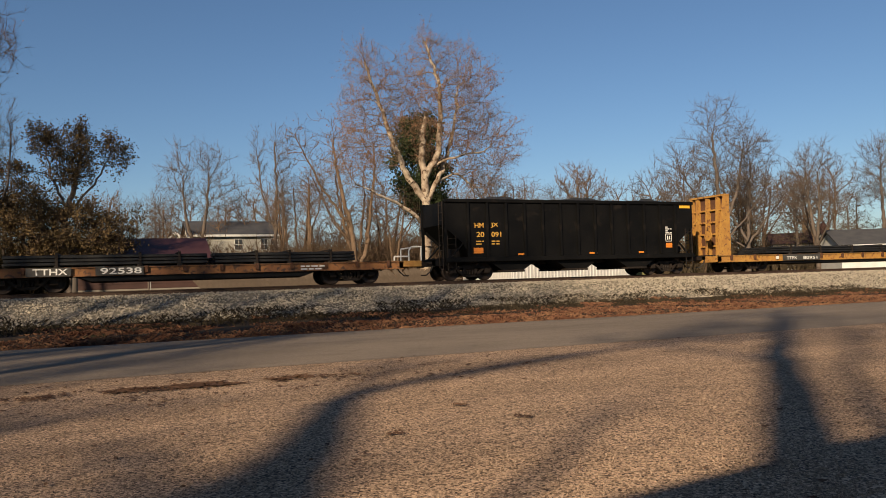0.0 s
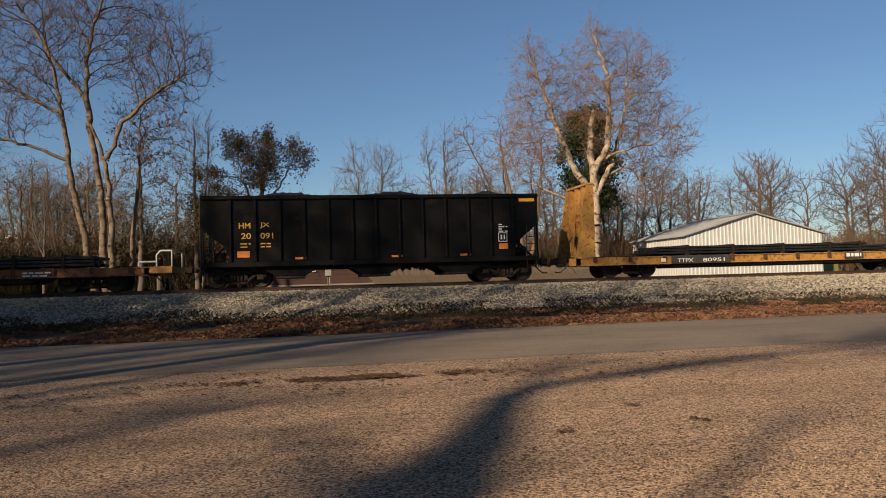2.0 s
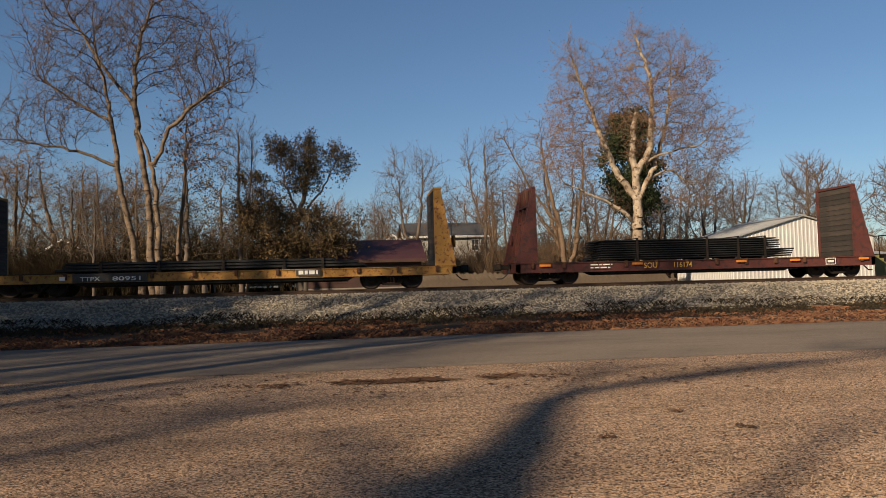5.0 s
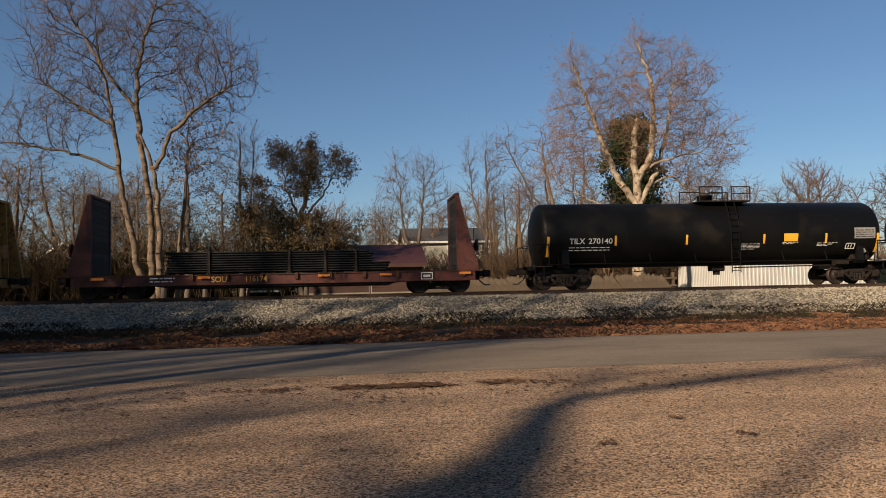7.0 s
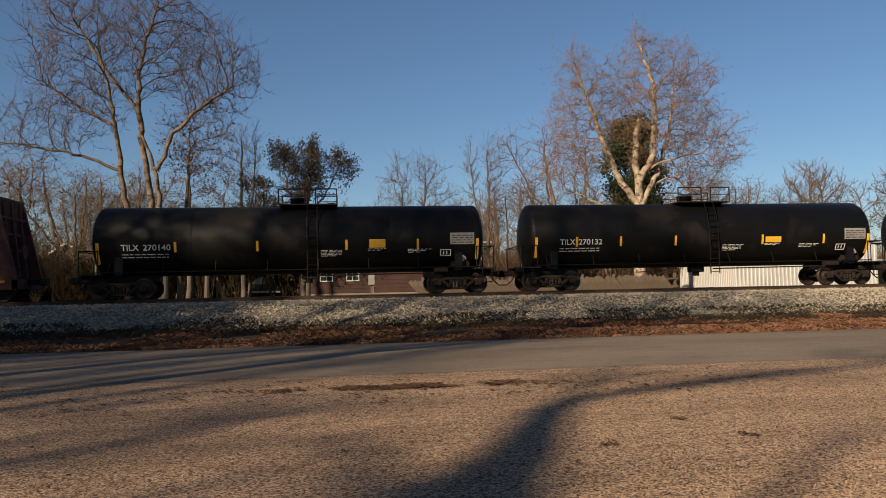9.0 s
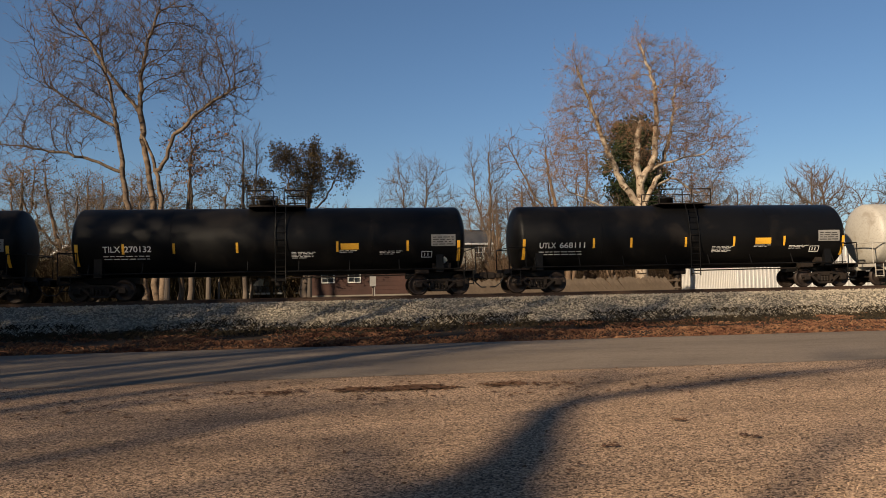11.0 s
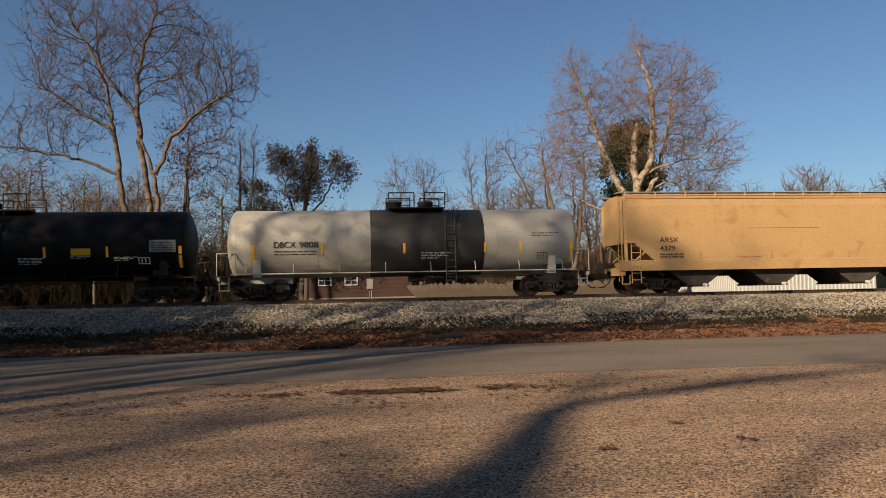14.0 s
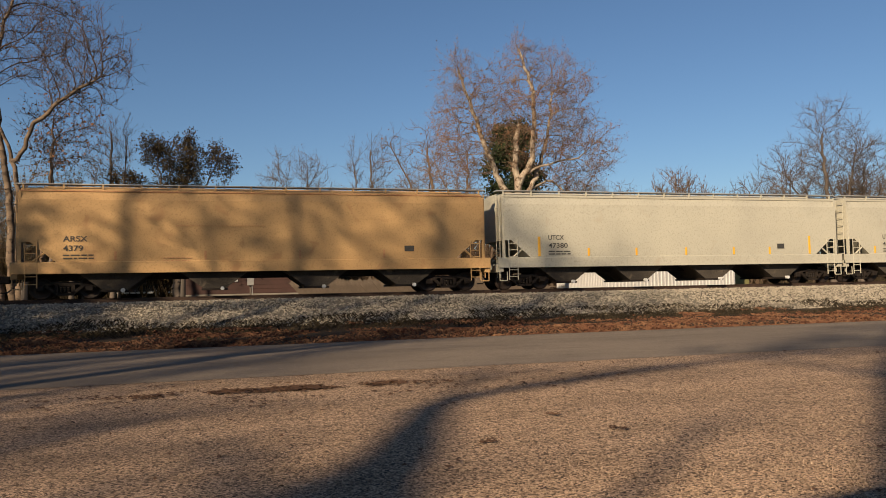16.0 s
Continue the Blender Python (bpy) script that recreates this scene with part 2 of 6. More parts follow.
# ---- mesh tools ----
class Shape:
    """Collects plain solids into one mesh."""

    def __init__(self):
        self.v, self.f, self.smooth = [], [], False

    def add(self, pts, faces):
        k = len(self.v)
        self.v += [tuple(p) for p in pts]
        self.f += [tuple(i + k for i in q) for q in faces]
        return self

    def box(self, x0, x1, y0, y1, z0, z1, b=0.0):
        if b <= 0:
            p = [(x, y, z) for x in (x0, x1) for y in (y0, y1) for z in (z0, z1)]
            return self.add(p, [(0, 1, 3, 2), (4, 6, 7, 5), (0, 4, 5, 1), (2, 3, 7, 6), (0, 2, 6, 4), (1, 5, 7, 3)])
        prof = [(y0 + b, z0), (y1 - b, z0), (y1, z0 + b), (y1, z1 - b), (y1 - b, z1), (y0 + b, z1), (y0, z1 - b), (y0, z0 + b)]
        return self.prism(prof, "x", x0, x1)

    def prism(self, prof, axis, a, b):
        """A closed outline swept along an axis: (y, z) along x, (x, z) along y, (x, y) along z."""
        n = len(prof)
        place = {"x": lambda u, w, s: (s, u, w), "y": lambda u, w, s: (u, s, w), "z": lambda u, w, s: (u, w, s)}[axis]
        p = [place(u, w, a) for u, w in prof] + [place(u, w, b) for u, w in prof]
        q = [(i, (i + 1) % n, (i + 1) % n + n, i + n) for i in range(n)]
        return self.add(p, q + [tuple(range(n))[::-1], tuple(range(n, 2 * n))])

    def tube(self, p, q, r, r2=None, n=8, caps=True):
        p, q = Vector(p), Vector(q)
        r2 = r if r2 is None else r2
        d = (q - p).normalized()
        u = d.orthogonal().normalized()
        w = d.cross(u)
        pts = []
        for c, rad in ((p, r), (q, r2)):
            pts += [c + rad * (math.cos(2 * math.pi * i / n) * u + math.sin(2 * math.pi * i / n) * w) for i in range(n)]
        fs = [(i, (i + 1) % n, (i + 1) % n + n, i + n) for i in range(n)]
        if caps:
            fs += [tuple(range(n))[::-1], tuple(range(n, 2 * n))]
        return self.add(pts, fs)

    def path(self, pts, r, n=6):
        for a, b in zip(pts, pts[1:]):
            self.tube(a, b, r, n=n)
        return self

    def lathe(self, prof, n=32, axis="x", origin=(0, 0, 0)):
        """Turns (along, radius) pairs about an axis through the origin."""
        pts, fs = [], []
        for s, r in prof:
            for i in range(n):
                c, d = r * math.cos(2 * math.pi * i / n), r * math.sin(2 * math.pi * i / n)
                p = {"x": (s, c, d), "y": (c, s, d), "z": (c, d, s)}[axis]
                pts.append(tuple(p[k] + origin[k] for k in range(3)))
        for j in range(len(prof) - 1):
            fs += [(j * n + i, j * n + (i + 1) % n, (j + 1) * n + (i + 1) % n, (j + 1) * n + i) for i in range(n)]
        fs += [tuple(range(n))[::-1], tuple(range((len(prof) - 1) * n, len(prof) * n))]
        return self.add(pts, fs)

    def mesh(self, name, mat, bevel=0.0):
        me = bpy.data.meshes.new(name)
        me.from_pydata(self.v, [], self.f)
        bm = bmesh.new()
        bm.from_mesh(me)
        bmesh.ops.recalc_face_normals(bm, faces=bm.faces)
        if bevel:
            bmesh.ops.bevel(bm, geom=[e for e in bm.edges if len(e.link_faces) == 2 and e.calc_face_angle(0) > 0.7], offset=bevel, segments=1, affect="EDGES")
        bm.to_mesh(me)
        bm.free()
        me.materials.append(mat)
        if self.smooth:
            for p in me.polygons:
                p.use_smooth = len(p.vertices) <= 4
        return me


def part(name, shape, mat, parent, label="", bevel=0.0, at=None):
    me = shape if isinstance(shape, bpy.types.Mesh) else shape.mesh(name, mat, bevel)
    ob = new(name, me)
    ob.parent = parent
    if at:
        ob.location = at
    return tagged(ob, label)


def thing(name, label, category, group="", at=(0, 0, 0), turn=0.0, kind=""):
    ob = new(name)
    ob.matrix_basis = pose(*at, 0, 0, turn)
    return tagged(ob, label, category, group, kind)


def solid(name, shape, mat, label, category, group="", kind="", at=(0, 0, 0), bevel=0.0):
    ob = new(name, shape.mesh(name, mat, bevel))
    ob.location = at
    return tagged(ob, label, category, group, kind)


def raw_mesh(name, verts, faces, mat, smooth=False):
    me = bpy.data.meshes.new(name)
    me.from_pydata(verts, [], faces)
    me.materials.append(mat)
    if smooth:
        me.polygons.foreach_set("use_smooth", [True] * len(me.polygons))
    return me


def lettering(text, size, width, mat, parent, x, y, z, face=0.0):
    """Painted characters of that height and width on a side that faces the viewer; face tilts them to follow a curved tank."""
    cu = bpy.data.curves.new("lettering", "FONT")
    cu.body, cu.size, cu.offset = text, 1.0, 0.012
    tmp = new("lettering_source", cu)
    me = bpy.data.meshes.new_from_object(tmp.evaluated_get(bpy.context.evaluated_depsgraph_get()))
    bpy.data.objects.remove(tmp)
    xs, ys = [v.co.x for v in me.vertices], [v.co.y for v in me.vertices]
    kx, ky = width / (max(xs) - min(xs)), size / (max(ys) - min(ys))
    me.transform(Matrix.Diagonal((kx, ky, 1, 1)) @ Matrix.Translation((-min(xs), -min(ys), 0)))
    me.materials.clear()
    me.materials.append(mat)
    ob = new("lettering", me)
    ob.parent = parent
    ob.matrix_basis = pose(x, y, z, 90 - face, 0, 0)
    return ob


# ---- ground and track ----
TRACK_Y, RAIL_Z = 34.5, 1.40
rnd = random.Random(7)


def sheet(name, profile, x0, x1, step, mat, rough=0.0, kind="structure", label="", category="", detail=1):
    """A strip of land: (y, z) profile swept along x with small unevenness."""
    nx = max(2, int((x1 - x0) / step) + 1)
    pts, fs = [], []
    prof = []
    for (ya, za), (yb, zb) in zip(profile, profile[1:]):
        k = max(1, detail if abs(yb - ya) < 12 else 1)
        prof += [(ya + (yb - ya) * i / k, za + (zb - za) * i / k) for i in range(k)]
    prof.append(profile[-1])
    for i in range(nx):
        x = x0 + (x1 - x0) * i / (nx - 1)
        for j, (y, z) in enumerate(prof):
            e = rough * noise.noise((x * 0.7, y * 0.7, 0.3)) if 0 < j < len(prof) - 1 else 0
            pts.append((x, y, z + e))
    m = len(prof)
    fs = [(i * m + j, (i + 1) * m + j, (i + 1) * m + j + 1, i * m + j + 1) for i in range(nx - 1) for j in range(m - 1)]
    return tagged(new(name, raw_mesh(name, pts, fs, mat, True)), label, category, kind=kind)


sheet("ground", [(-900, -0.06), (14.0, -0.06), (23.5, -0.06), (24.6, 0.06), (28.0, 0.16), (29.5, 0.2), (30.0, 0.22), (32.2, 0.95), (37.5, 0.95), (40, 1.0), (60, 1.15), (130, 1.3), (3000, 1.6)], -2500, 2500, 25, FIELD)
sheet("parking_lot", [(-60, 0.0), (-20, 0), (-4, 0.0), (4, 0), (14.9, 0.0)], -90, 120, 1.5, LOT, 0.012, label="brown chip-seal parking lot with worn tracks", category="pavement", detail=6)
sheet("road", [(14.75, 0.005), (15.3, 0.022), (19.0, 0.065), (23.0, 0.02), (23.45, -0.02)], -300, 400, 3, ROAD, 0.006, label="grey two-lane asphalt road with ragged edges", category="road", detail=3)
sheet("verge", [(23.35, -0.02), (24.4, 0.10), (26.5, 0.15), (28.6, 0.22), (30.2, 0.28)], -150, 250, 0.7, EARTH, 0.07, label="narrow verge of bare soil and dry grass", category="verge", detail=3)
sheet("ballast_bed", [(29.3, 0.16), (30.0, 0.42), (32.35, 1.12), (32.9, 1.20), (36.1, 1.20), (36.7, 1.12), (39.0, 0.7)], -150, 250, 0.8, GRAVEL_BED, 0.05, label="grey crushed-stone railway embankment", category="embankment", detail=3)

track = thing("railway_track", "single track of rusty rails on dark wooden ties", "railway track", kind="structure")
rail = Shape()
rail.prism([(-0.075, 0), (0.075, 0), (0.075, 0.015), (0.012, 0.035), (0.012, 0.13), (0.036, 0.14), (0.036, 0.178), (-0.036, 0.178), (-0.036, 0.14), (-0.012, 0.13), (-0.012, 0.035), (-0.075, 0.015)], "x", -150, 250)
rail_mesh = rail.mesh("rail", RUST_RAIL)
for side in (-0.755, 0.755):
    part("rail", rail_mesh, None, track, at=(0, TRACK_Y + side, RAIL_Z - 0.178))
tie_mesh = Shape().box(-0.115, 0.115, -1.3, 1.3, -0.17, 0, 0.012).mesh("tie", TIE)
for i in range(290):
    x = -60 + i * 0.53
    part("tie", tie_mesh, None, track, at=(x + rnd.uniform(-0.03, 0.03), TRACK_Y + rnd.uniform(-0.04, 0.04), RAIL_Z - 0.178 + rnd.uniform(-0.012, 0.004)))


def bank_height(y):
    knots = [(23.35, -0.02), (24.4, 0.10), (26.5, 0.15), (28.6, 0.22), (29.6, 0.27), (30.0, 0.42), (32.35, 1.12), (32.9, 1.20), (36.1, 1.2), (39, 0.7)]
    return float(np.interp(y, [k[0] for k in knots], [k[1] for k in knots]))


def scatter_stones():
    """Crushed stone over the near shoulder: small angular lumps."""
    r = np.random.default_rng(3)
    base = np.array([(1, 0, 0), (-1, 0, 0), (0, 1, 0), (0, -1, 0), (0, 0, 1), (0, 0, -1)], float)
    tri = np.array([(0, 2, 4), (2, 1, 4), (1, 3, 4), (3, 0, 4), (3, 1, 5), (0, 3, 5)])
    n = 40000
    x = r.uniform(-22, 62, n)
    y = 29.4 + 4.0 * r.random(n) ** 0.85
    z = np.array([bank_height(v) for v in y]) + r.uniform(-0.01, 0.03, n)
    size = r.uniform(0.028, 0.075, n)
    v = base[None] * r.uniform(0.55, 1.25, (n, 6, 1)) + r.normal(0, 0.18, (n, 6, 3))
    a = r.uniform(0, 6.28, n)
    ca, sa = np.cos(a)[:, None], np.sin(a)[:, None]
    v = np.stack([v[..., 0] * ca - v[..., 1] * sa, v[..., 0] * sa + v[..., 1] * ca, v[..., 2] * 0.75], -1) * size[:, None, None]
    v += np.stack([x, y, z], -1)[:, None]
    f = (tri[None] + 6 * np.arange(n)[:, None, None]).reshape(-1, 3)
    ob = new("ballast", raw_mesh("ballast", v.reshape(-1, 3).tolist(), f.tolist(), STONE))
    tagged(ob, "pale grey crushed stone on the railway shoulder", "gravel", kind="stuff")


scatter_stones()


def blades(name, n, where, height, mat, label, category, seed, flat=0.0):
    """Bent grass blades: two triangles each."""
    r = np.random.default_rng(seed)
    v, f = [], []
    for i in range(n):
        x, y, z, k = where(r)
        h = height * k * r.uniform(0.4, 1.2)
        a, w = r.uniform(0, 6.28), r.uniform(0.008, 0.02)
        lean = h * (flat + r.uniform(0.1, 0.9))
        dx, dy, b = math.cos(a) * lean, math.sin(a) * lean, r.uniform(0, 3.14)
        bx, by = math.cos(b) * w, math.sin(b) * w
        j = len(v)
        v += [(x - bx, y - by, z), (x + bx, y + by, z), (x + dx * 0.4, y + dy * 0.4, z + h * 0.65), (x + dx, y + dy, z + h * (1 - 0.4 * flat))]
        f += [(j, j + 1, j + 2), (j + 1, j + 3, j + 2)]
    return tagged(new(name, raw_mesh(name, v, f, mat)), label, category, kind="stuff")


def verge_spot(r):
    while True:
        x, y = r.uniform(-22, 62), 23.3 + 6.0 * r.random() ** 1.5
        d = noise.noise((x * 0.45, y * 0.9, 5.0)) + 0.35 * noise.noise((x * 1.8, y * 2.0, 1.0))
        if d > (-0.9 if y < 24.6 else -0.25) + 0.5 * abs(y - 24.8) / 4.0:
            return x, y, bank_height(y) - 0.02, 0.6 + max(d, 0)


def weed_spot(r):
    while True:
        x, y = r.uniform(-22, 62), 26.6 + 3.9 * r.random() ** 0.7
        if noise.noise((x * 0.3, y * 0.9, 9.0)) > -0.15:
            return x, y, bank_height(y) - 0.02, 0.8


# weed colour and density also paint in the dark shade band at the ballast toe
blades("dark_weeds", 24000, weed_spot, 0.22, WEED, "low dead weeds along the ballast toe, darkened for its band of shade", "grass", 13, 0.4)
blades("dry_grass", 44000, verge_spot, 0.17, STRAW, "reddish-brown dry grass and leaves on the verge", "grass", 11, 0.7)


def lot_pebbles():
    """Loose chips standing proud of the chip seal where the lot lies nearest."""
    r = np.random.default_rng(21)
    n = 30000
    y = 3.9 + 7.0 * r.random(n) ** 1.7
    x = r.uniform(-0.45, 1.25, n) * y + r.normal(0, 0.3, n)
    size = r.uniform(0.007, 0.015, n)
    base = np.array([(1, 0, -0.2), (-0.5, 0.87, -0.2), (-0.5, -0.87, -0.2), (0, 0, 0.8)])
    v = base[None] * r.uniform(0.6, 1.3, (n, 4, 1)) + r.normal(0, 0.15, (n, 4, 3))
    a = r.uniform(0, 6.28, n)
    ca, sa = np.cos(a)[:, None], np.sin(a)[:, None]
    v = np.stack([v[..., 0] * ca - v[..., 1] * sa, v[..., 0] * sa + v[..., 1] * ca, v[..., 2]], -1) * size[:, None, None]
    z = np.array([0.012 * noise.noise((p * 0.7, q * 0.7, 0.3)) for p, q in zip(x, y)])
    v += np.stack([x, y, z + 0.002], -1)[:, None]
    f = (np.array([(0, 1, 3), (1, 2, 3), (2, 0, 3)])[None] + 4 * np.arange(n)[:, None, None]).reshape(-1, 3)
    tagged(new("loose_chips", raw_mesh("loose_chips", v.reshape(-1, 3).tolist(), f.tolist(), CHIP)), "loose tan and grey stone chips on the lot", "gravel", kind="stuff")


lot_pebbles()


def leaf_litter():
    r = np.random.default_rng(5)
    v, f = [], []
    for i in range(460):
        x, y = r.uniform(-9, 24), 3.6 + 11 * r.random() ** 1.3
        s, a = r.uniform(0.02, 0.055), r.uniform(0, 6.28)
        if i > 425:
            px, py = ((2.57, 7.56), (4.14, 7.73), (3.85, 8.84))[i % 3]
            x, y = r.normal(px, 0.06), r.normal(py, 0.05)
        j = len(v)
        for k in range(6):
            q = a + k * math.pi / 3
            rad = s * (1.0 if k % 3 == 0 else r.uniform(0.4, 0.7))
            v.append((x + rad * math.cos(q), y + rad * math.sin(q), 0.015 + r.uniform(0, 0.025)))
        f.append(tuple(range(j, j + 6)))
    tagged(new("fallen_leaves", raw_mesh("fallen_leaves", v, f, LEAF)), "scattered dark dead leaves on the lot", "leaves", kind="stuff")


leaf_litter()


def debris():
    """A drift of wet dark leaves and soil along the old pavement edge."""
    r = np.random.default_rng(15)
    v, f = [], []
    for i in range(4200):
        u = r.random()
        if u < 0.72:
            x, y = r.normal(0.9, 1.1), r.normal(12.8, 0.16)
        else:
            x, y = r.normal(0, 5), r.normal(12.2, 1.0)
        if noise.noise((x * 1.3, y * 4.0, 2.0)) < r.uniform(-0.25, 0.25):
            continue
        s, a = r.uniform(0.02, 0.06), r.uniform(0, 6.28)
        j = len(v)
        for k in range(5):
            q = a + k * 1.257
            v.append((x + s * r.uniform(0.5, 1.2) * math.cos(q), y + s * r.uniform(0.4, 0.9) * math.sin(q), 0.012 + r.uniform(0, 0.02)))
        f.append(tuple(range(j, j + 5)))
    tagged(new("leaf_drift", raw_mesh("leaf_drift", v, f, LEAF)), "dark wet leaves and soil along the pavement edge", "leaves", kind="stuff")


debris()


# ---- trees ----
def frusta(p, q, r0, r1, n):
    """Tapered n-sided tubes from p to q (arrays); with r1 None they end in a point."""
    d = q - p
    d /= np.linalg.norm(d, axis=1, keepdims=True) + 1e-9
    ref = np.where(np.abs(d[:, 2:3]) > 0.9, (1.0, 0.0, 0.0), (0.0, 0.0, 1.0))
    u = np.cross(d, ref)
    u /= np.linalg.norm(u, axis=1, keepdims=True) + 1e-9
    w = np.cross(d, u)
    a = np.arange(n) * 2 * np.pi / n
    ring = u[:, None] * np.cos(a)[None, :, None] + w[:, None] * np.sin(a)[None, :, None]
    k = len(p)
    i, j = np.arange(n), (np.arange(n) + 1) % n
    low = p[:, None] + ring * r0[:, None, None]
    if r1 is None:
        v = np.concatenate([low, q[:, None]], 1)
        f = np.stack([i, j, np.full(n, n)], 1)
        return v.reshape(-1, 3), (f[None] + (n + 1) * np.arange(k)[:, None, None]).reshape(-1, 3)
    v = np.concatenate([low, q[:, None] + ring * r1[:, None, None]], 1)
    f = np.stack([i, j, j + n, i + n], 1)
    return v.reshape(-1, 3), (f[None] + 2 * n * np.arange(k)[:, None, None]).reshape(-1, 4)


def grow(seed, stems, lobes, step=0.5, kill=0.8, reach=7.0, tip=0.012, pipe=2.25, up=0.10, inertia=0.5, hollow=0.3, shoots=2, fuzz=2, fuzz_len=0.75, leaf=0.0, leaf_size=0.16, fine=0.05, rise=0.3, per=1, clump=1.0):
    """Limbs that grow towards free space in the crown. stems: (points, foot radius); lobes: centre, half-axes, number of buds."""
    r = np.random.default_rng(seed)
    pos, par, way, foot = [], [], [], []
    for pts, rad in stems:
        pts = np.array(pts, float)
        along = np.concatenate([[0], np.cumsum(np.linalg.norm(np.diff(pts, axis=0), axis=1))])
        m = max(2, int(along[-1] / step) + 1)
        s = np.linspace(0, along[-1], m)
        line = np.stack([np.interp(s, along, pts[:, k]) for k in range(3)], 1)
        for _ in range(2):
            line[1:-1] = (line[:-2] + 2 * line[1:-1] + line[2:]) / 4
        line[1:] += r.normal(0, 0.05, (m - 1, 3))
        last = -1
        if pos and line[0, 2] > 0.5:
            last = int(np.argmin(np.linalg.norm(np.array(pos) - line[0], axis=1)))
        for k in range(m):
            d = line[min(k + 1, m - 1)] - line[max(k - 1, 0)]
            pos.append(line[k]), par.append(last), way.append(d / (np.linalg.norm(d) + 1e-9)), foot.append(rad * (1 - 0.72 * k / m))
            last = len(pos) - 1
    own = len(pos)
    buds = []
    for cx, cy, cz, rx, ry, rz, n in lobes:
        d = r.normal(0, 1, (n, 3))
        d /= np.linalg.norm(d, axis=1, keepdims=True)
        buds.append(np.array((cx, cy, cz)) + d * (hollow + (1 - hollow) * r.random((n, 1))) ** 0.7 * np.array((rx, ry, rz)))
    buds = np.concatenate(buds)
    near, dist = np.zeros(len(buds), int), np.full(len(buds), 1e9)

    def meet(first):
        new_pos = np.array(pos[first:])
        d = np.linalg.norm(buds[:, None] - new_pos[None], axis=2)
        k = d.argmin(1)
        better = d[np.arange(len(buds)), k] < dist
        near[better], dist[better] = k[better] + first, d[np.arange(len(buds)), k][better]

    meet(0)
    kids = {}
    for turn in range(140):
        live = dist > kill
        buds, near, dist = buds[live], near[live], dist[live]
        use = dist < (reach if turn < 40 else 2 * reach)
        if not use.any():
            break
        tug = {}
        for k in np.unique(near[use]):
            mine = buds[use & (near == k)] - pos[k]
            tug[k] = (mine / np.linalg.norm(mine, axis=1, keepdims=True)).mean(0)
        first = len(pos)
        for k, d in tug.items():
            d = d + inertia * way[k] + np.array((0, 0, up)) + r.normal(0, 0.16, 3)
            d /= np.linalg.norm(d) + 1e-9
            got = kids.setdefault(k, [])
            if any(d @ g > 0.9 for g in got):
                d = d + r.normal(0, 0.5, 3)
                d /= np.linalg.norm(d)
            if len(got) > 4:
                continue
            got.append(d)
            pos.append(pos[k] + d * step), par.append(int(k)), way.append(d), foot.append(0.0)
        if len(pos) == first:
            break
        meet(first)
    pos, par, way = np.array(pos), np.array(par), np.array(way)
    load = np.zeros(len(pos))
    for k in range(len(pos) - 1, -1, -1):
        load[k] = max(load[k], tip ** pipe)
        if par[k] >= 0:
            load[par[k]] += load[k]
    rad = np.maximum(load ** (1 / pipe), np.array(foot))
    thick, thin = [], []
    e = np.where(par >= 0)[0]
    r0 = np.minimum(rad[par[e]], np.where(e < own, 9, rad[e] * 1.6))
    for lo, hi, n in ((0.12, 99, 9), (0.04, 0.12, 5), (0, 0.04, 3)):
        for out, pick in ((thick, rad[e] >= fine), (thin, rad[e] < fine)):
            k = pick & (rad[e] >= lo) & (rad[e] < hi)
            if k.any():
                out.append(frusta(pos[par[e[k]]], pos[e[k]] + way[e[k]] * 0.02, r0[k], rad[e[k]], n))
    # side shoots on the thin wood, each bent and set with fine twigs
    slim = np.where((rad < 0.07) & (np.arange(len(rad)) >= own))[0]
    src = np.repeat(slim, shoots)
    d = way[src] * 0.65 + r.normal(0, 0.55, (len(src), 3)) + np.array((0, 0, rise * 0.6))
    d /= np.linalg.norm(d, axis=1, keepdims=True)
    at = pos[src] - way[src] * step * r.random((len(src), 1))
    size = fuzz_len * r.uniform(0.6, 1.5, (len(src), 1))
    joints, ways = [], []
    wide = np.full(len(src), tip)
    for k in range(3):
        q = at + d * size / 2
        thin.append(frusta(at, q, wide * (1 - 0.22 * k), wide * (0.78 - 0.22 * k), 3))
        joints.append(at + (q - at) * r.random((len(src), 1))), ways.append(d)
        at = q
        d = d + r.normal(0, 0.22, d.shape) + np.array((0, 0, rise * 0.35))
        d /= np.linalg.norm(d, axis=1, keepdims=True)
    joints, ways = np.repeat(np.concatenate(joints + [pos[slim]]), fuzz, axis=0), np.repeat(np.concatenate(ways + [way[slim]]), fuzz, axis=0)
    d = ways * 0.7 + r.normal(0, 0.5, ways.shape) + np.array((0, 0, rise * 0.6))
    d /= np.linalg.norm(d, axis=1, keepdims=True)
    ends = joints + d * (fuzz_len * r.uniform(0.3, 0.9, (len(joints), 1)))
    thin.append(frusta(joints, ends, np.full(len(joints), tip * 0.7), None, 3))
    lv, lf = [], []
    if leaf:
        k = r.random(len(ends)) < leaf * np.array([1.0 if clump >= 1 or noise.noise(Vector(c) * 0.45) > clump else 0.12 for c in ends])
        c = np.repeat(ends[k], per, axis=0)
        c = c + r.normal(0, leaf_size * 0.9, c.shape)
        a = r.normal(0, 1, c.shape)
        a /= np.linalg.norm(a, axis=1, keepdims=True)
        b = np.cross(a, r.normal(0, 1, c.shape))
        b /= np.linalg.norm(b, axis=1, keepdims=True)
        s = leaf_size * r.uniform(0.5, 1.1, (len(c), 1))
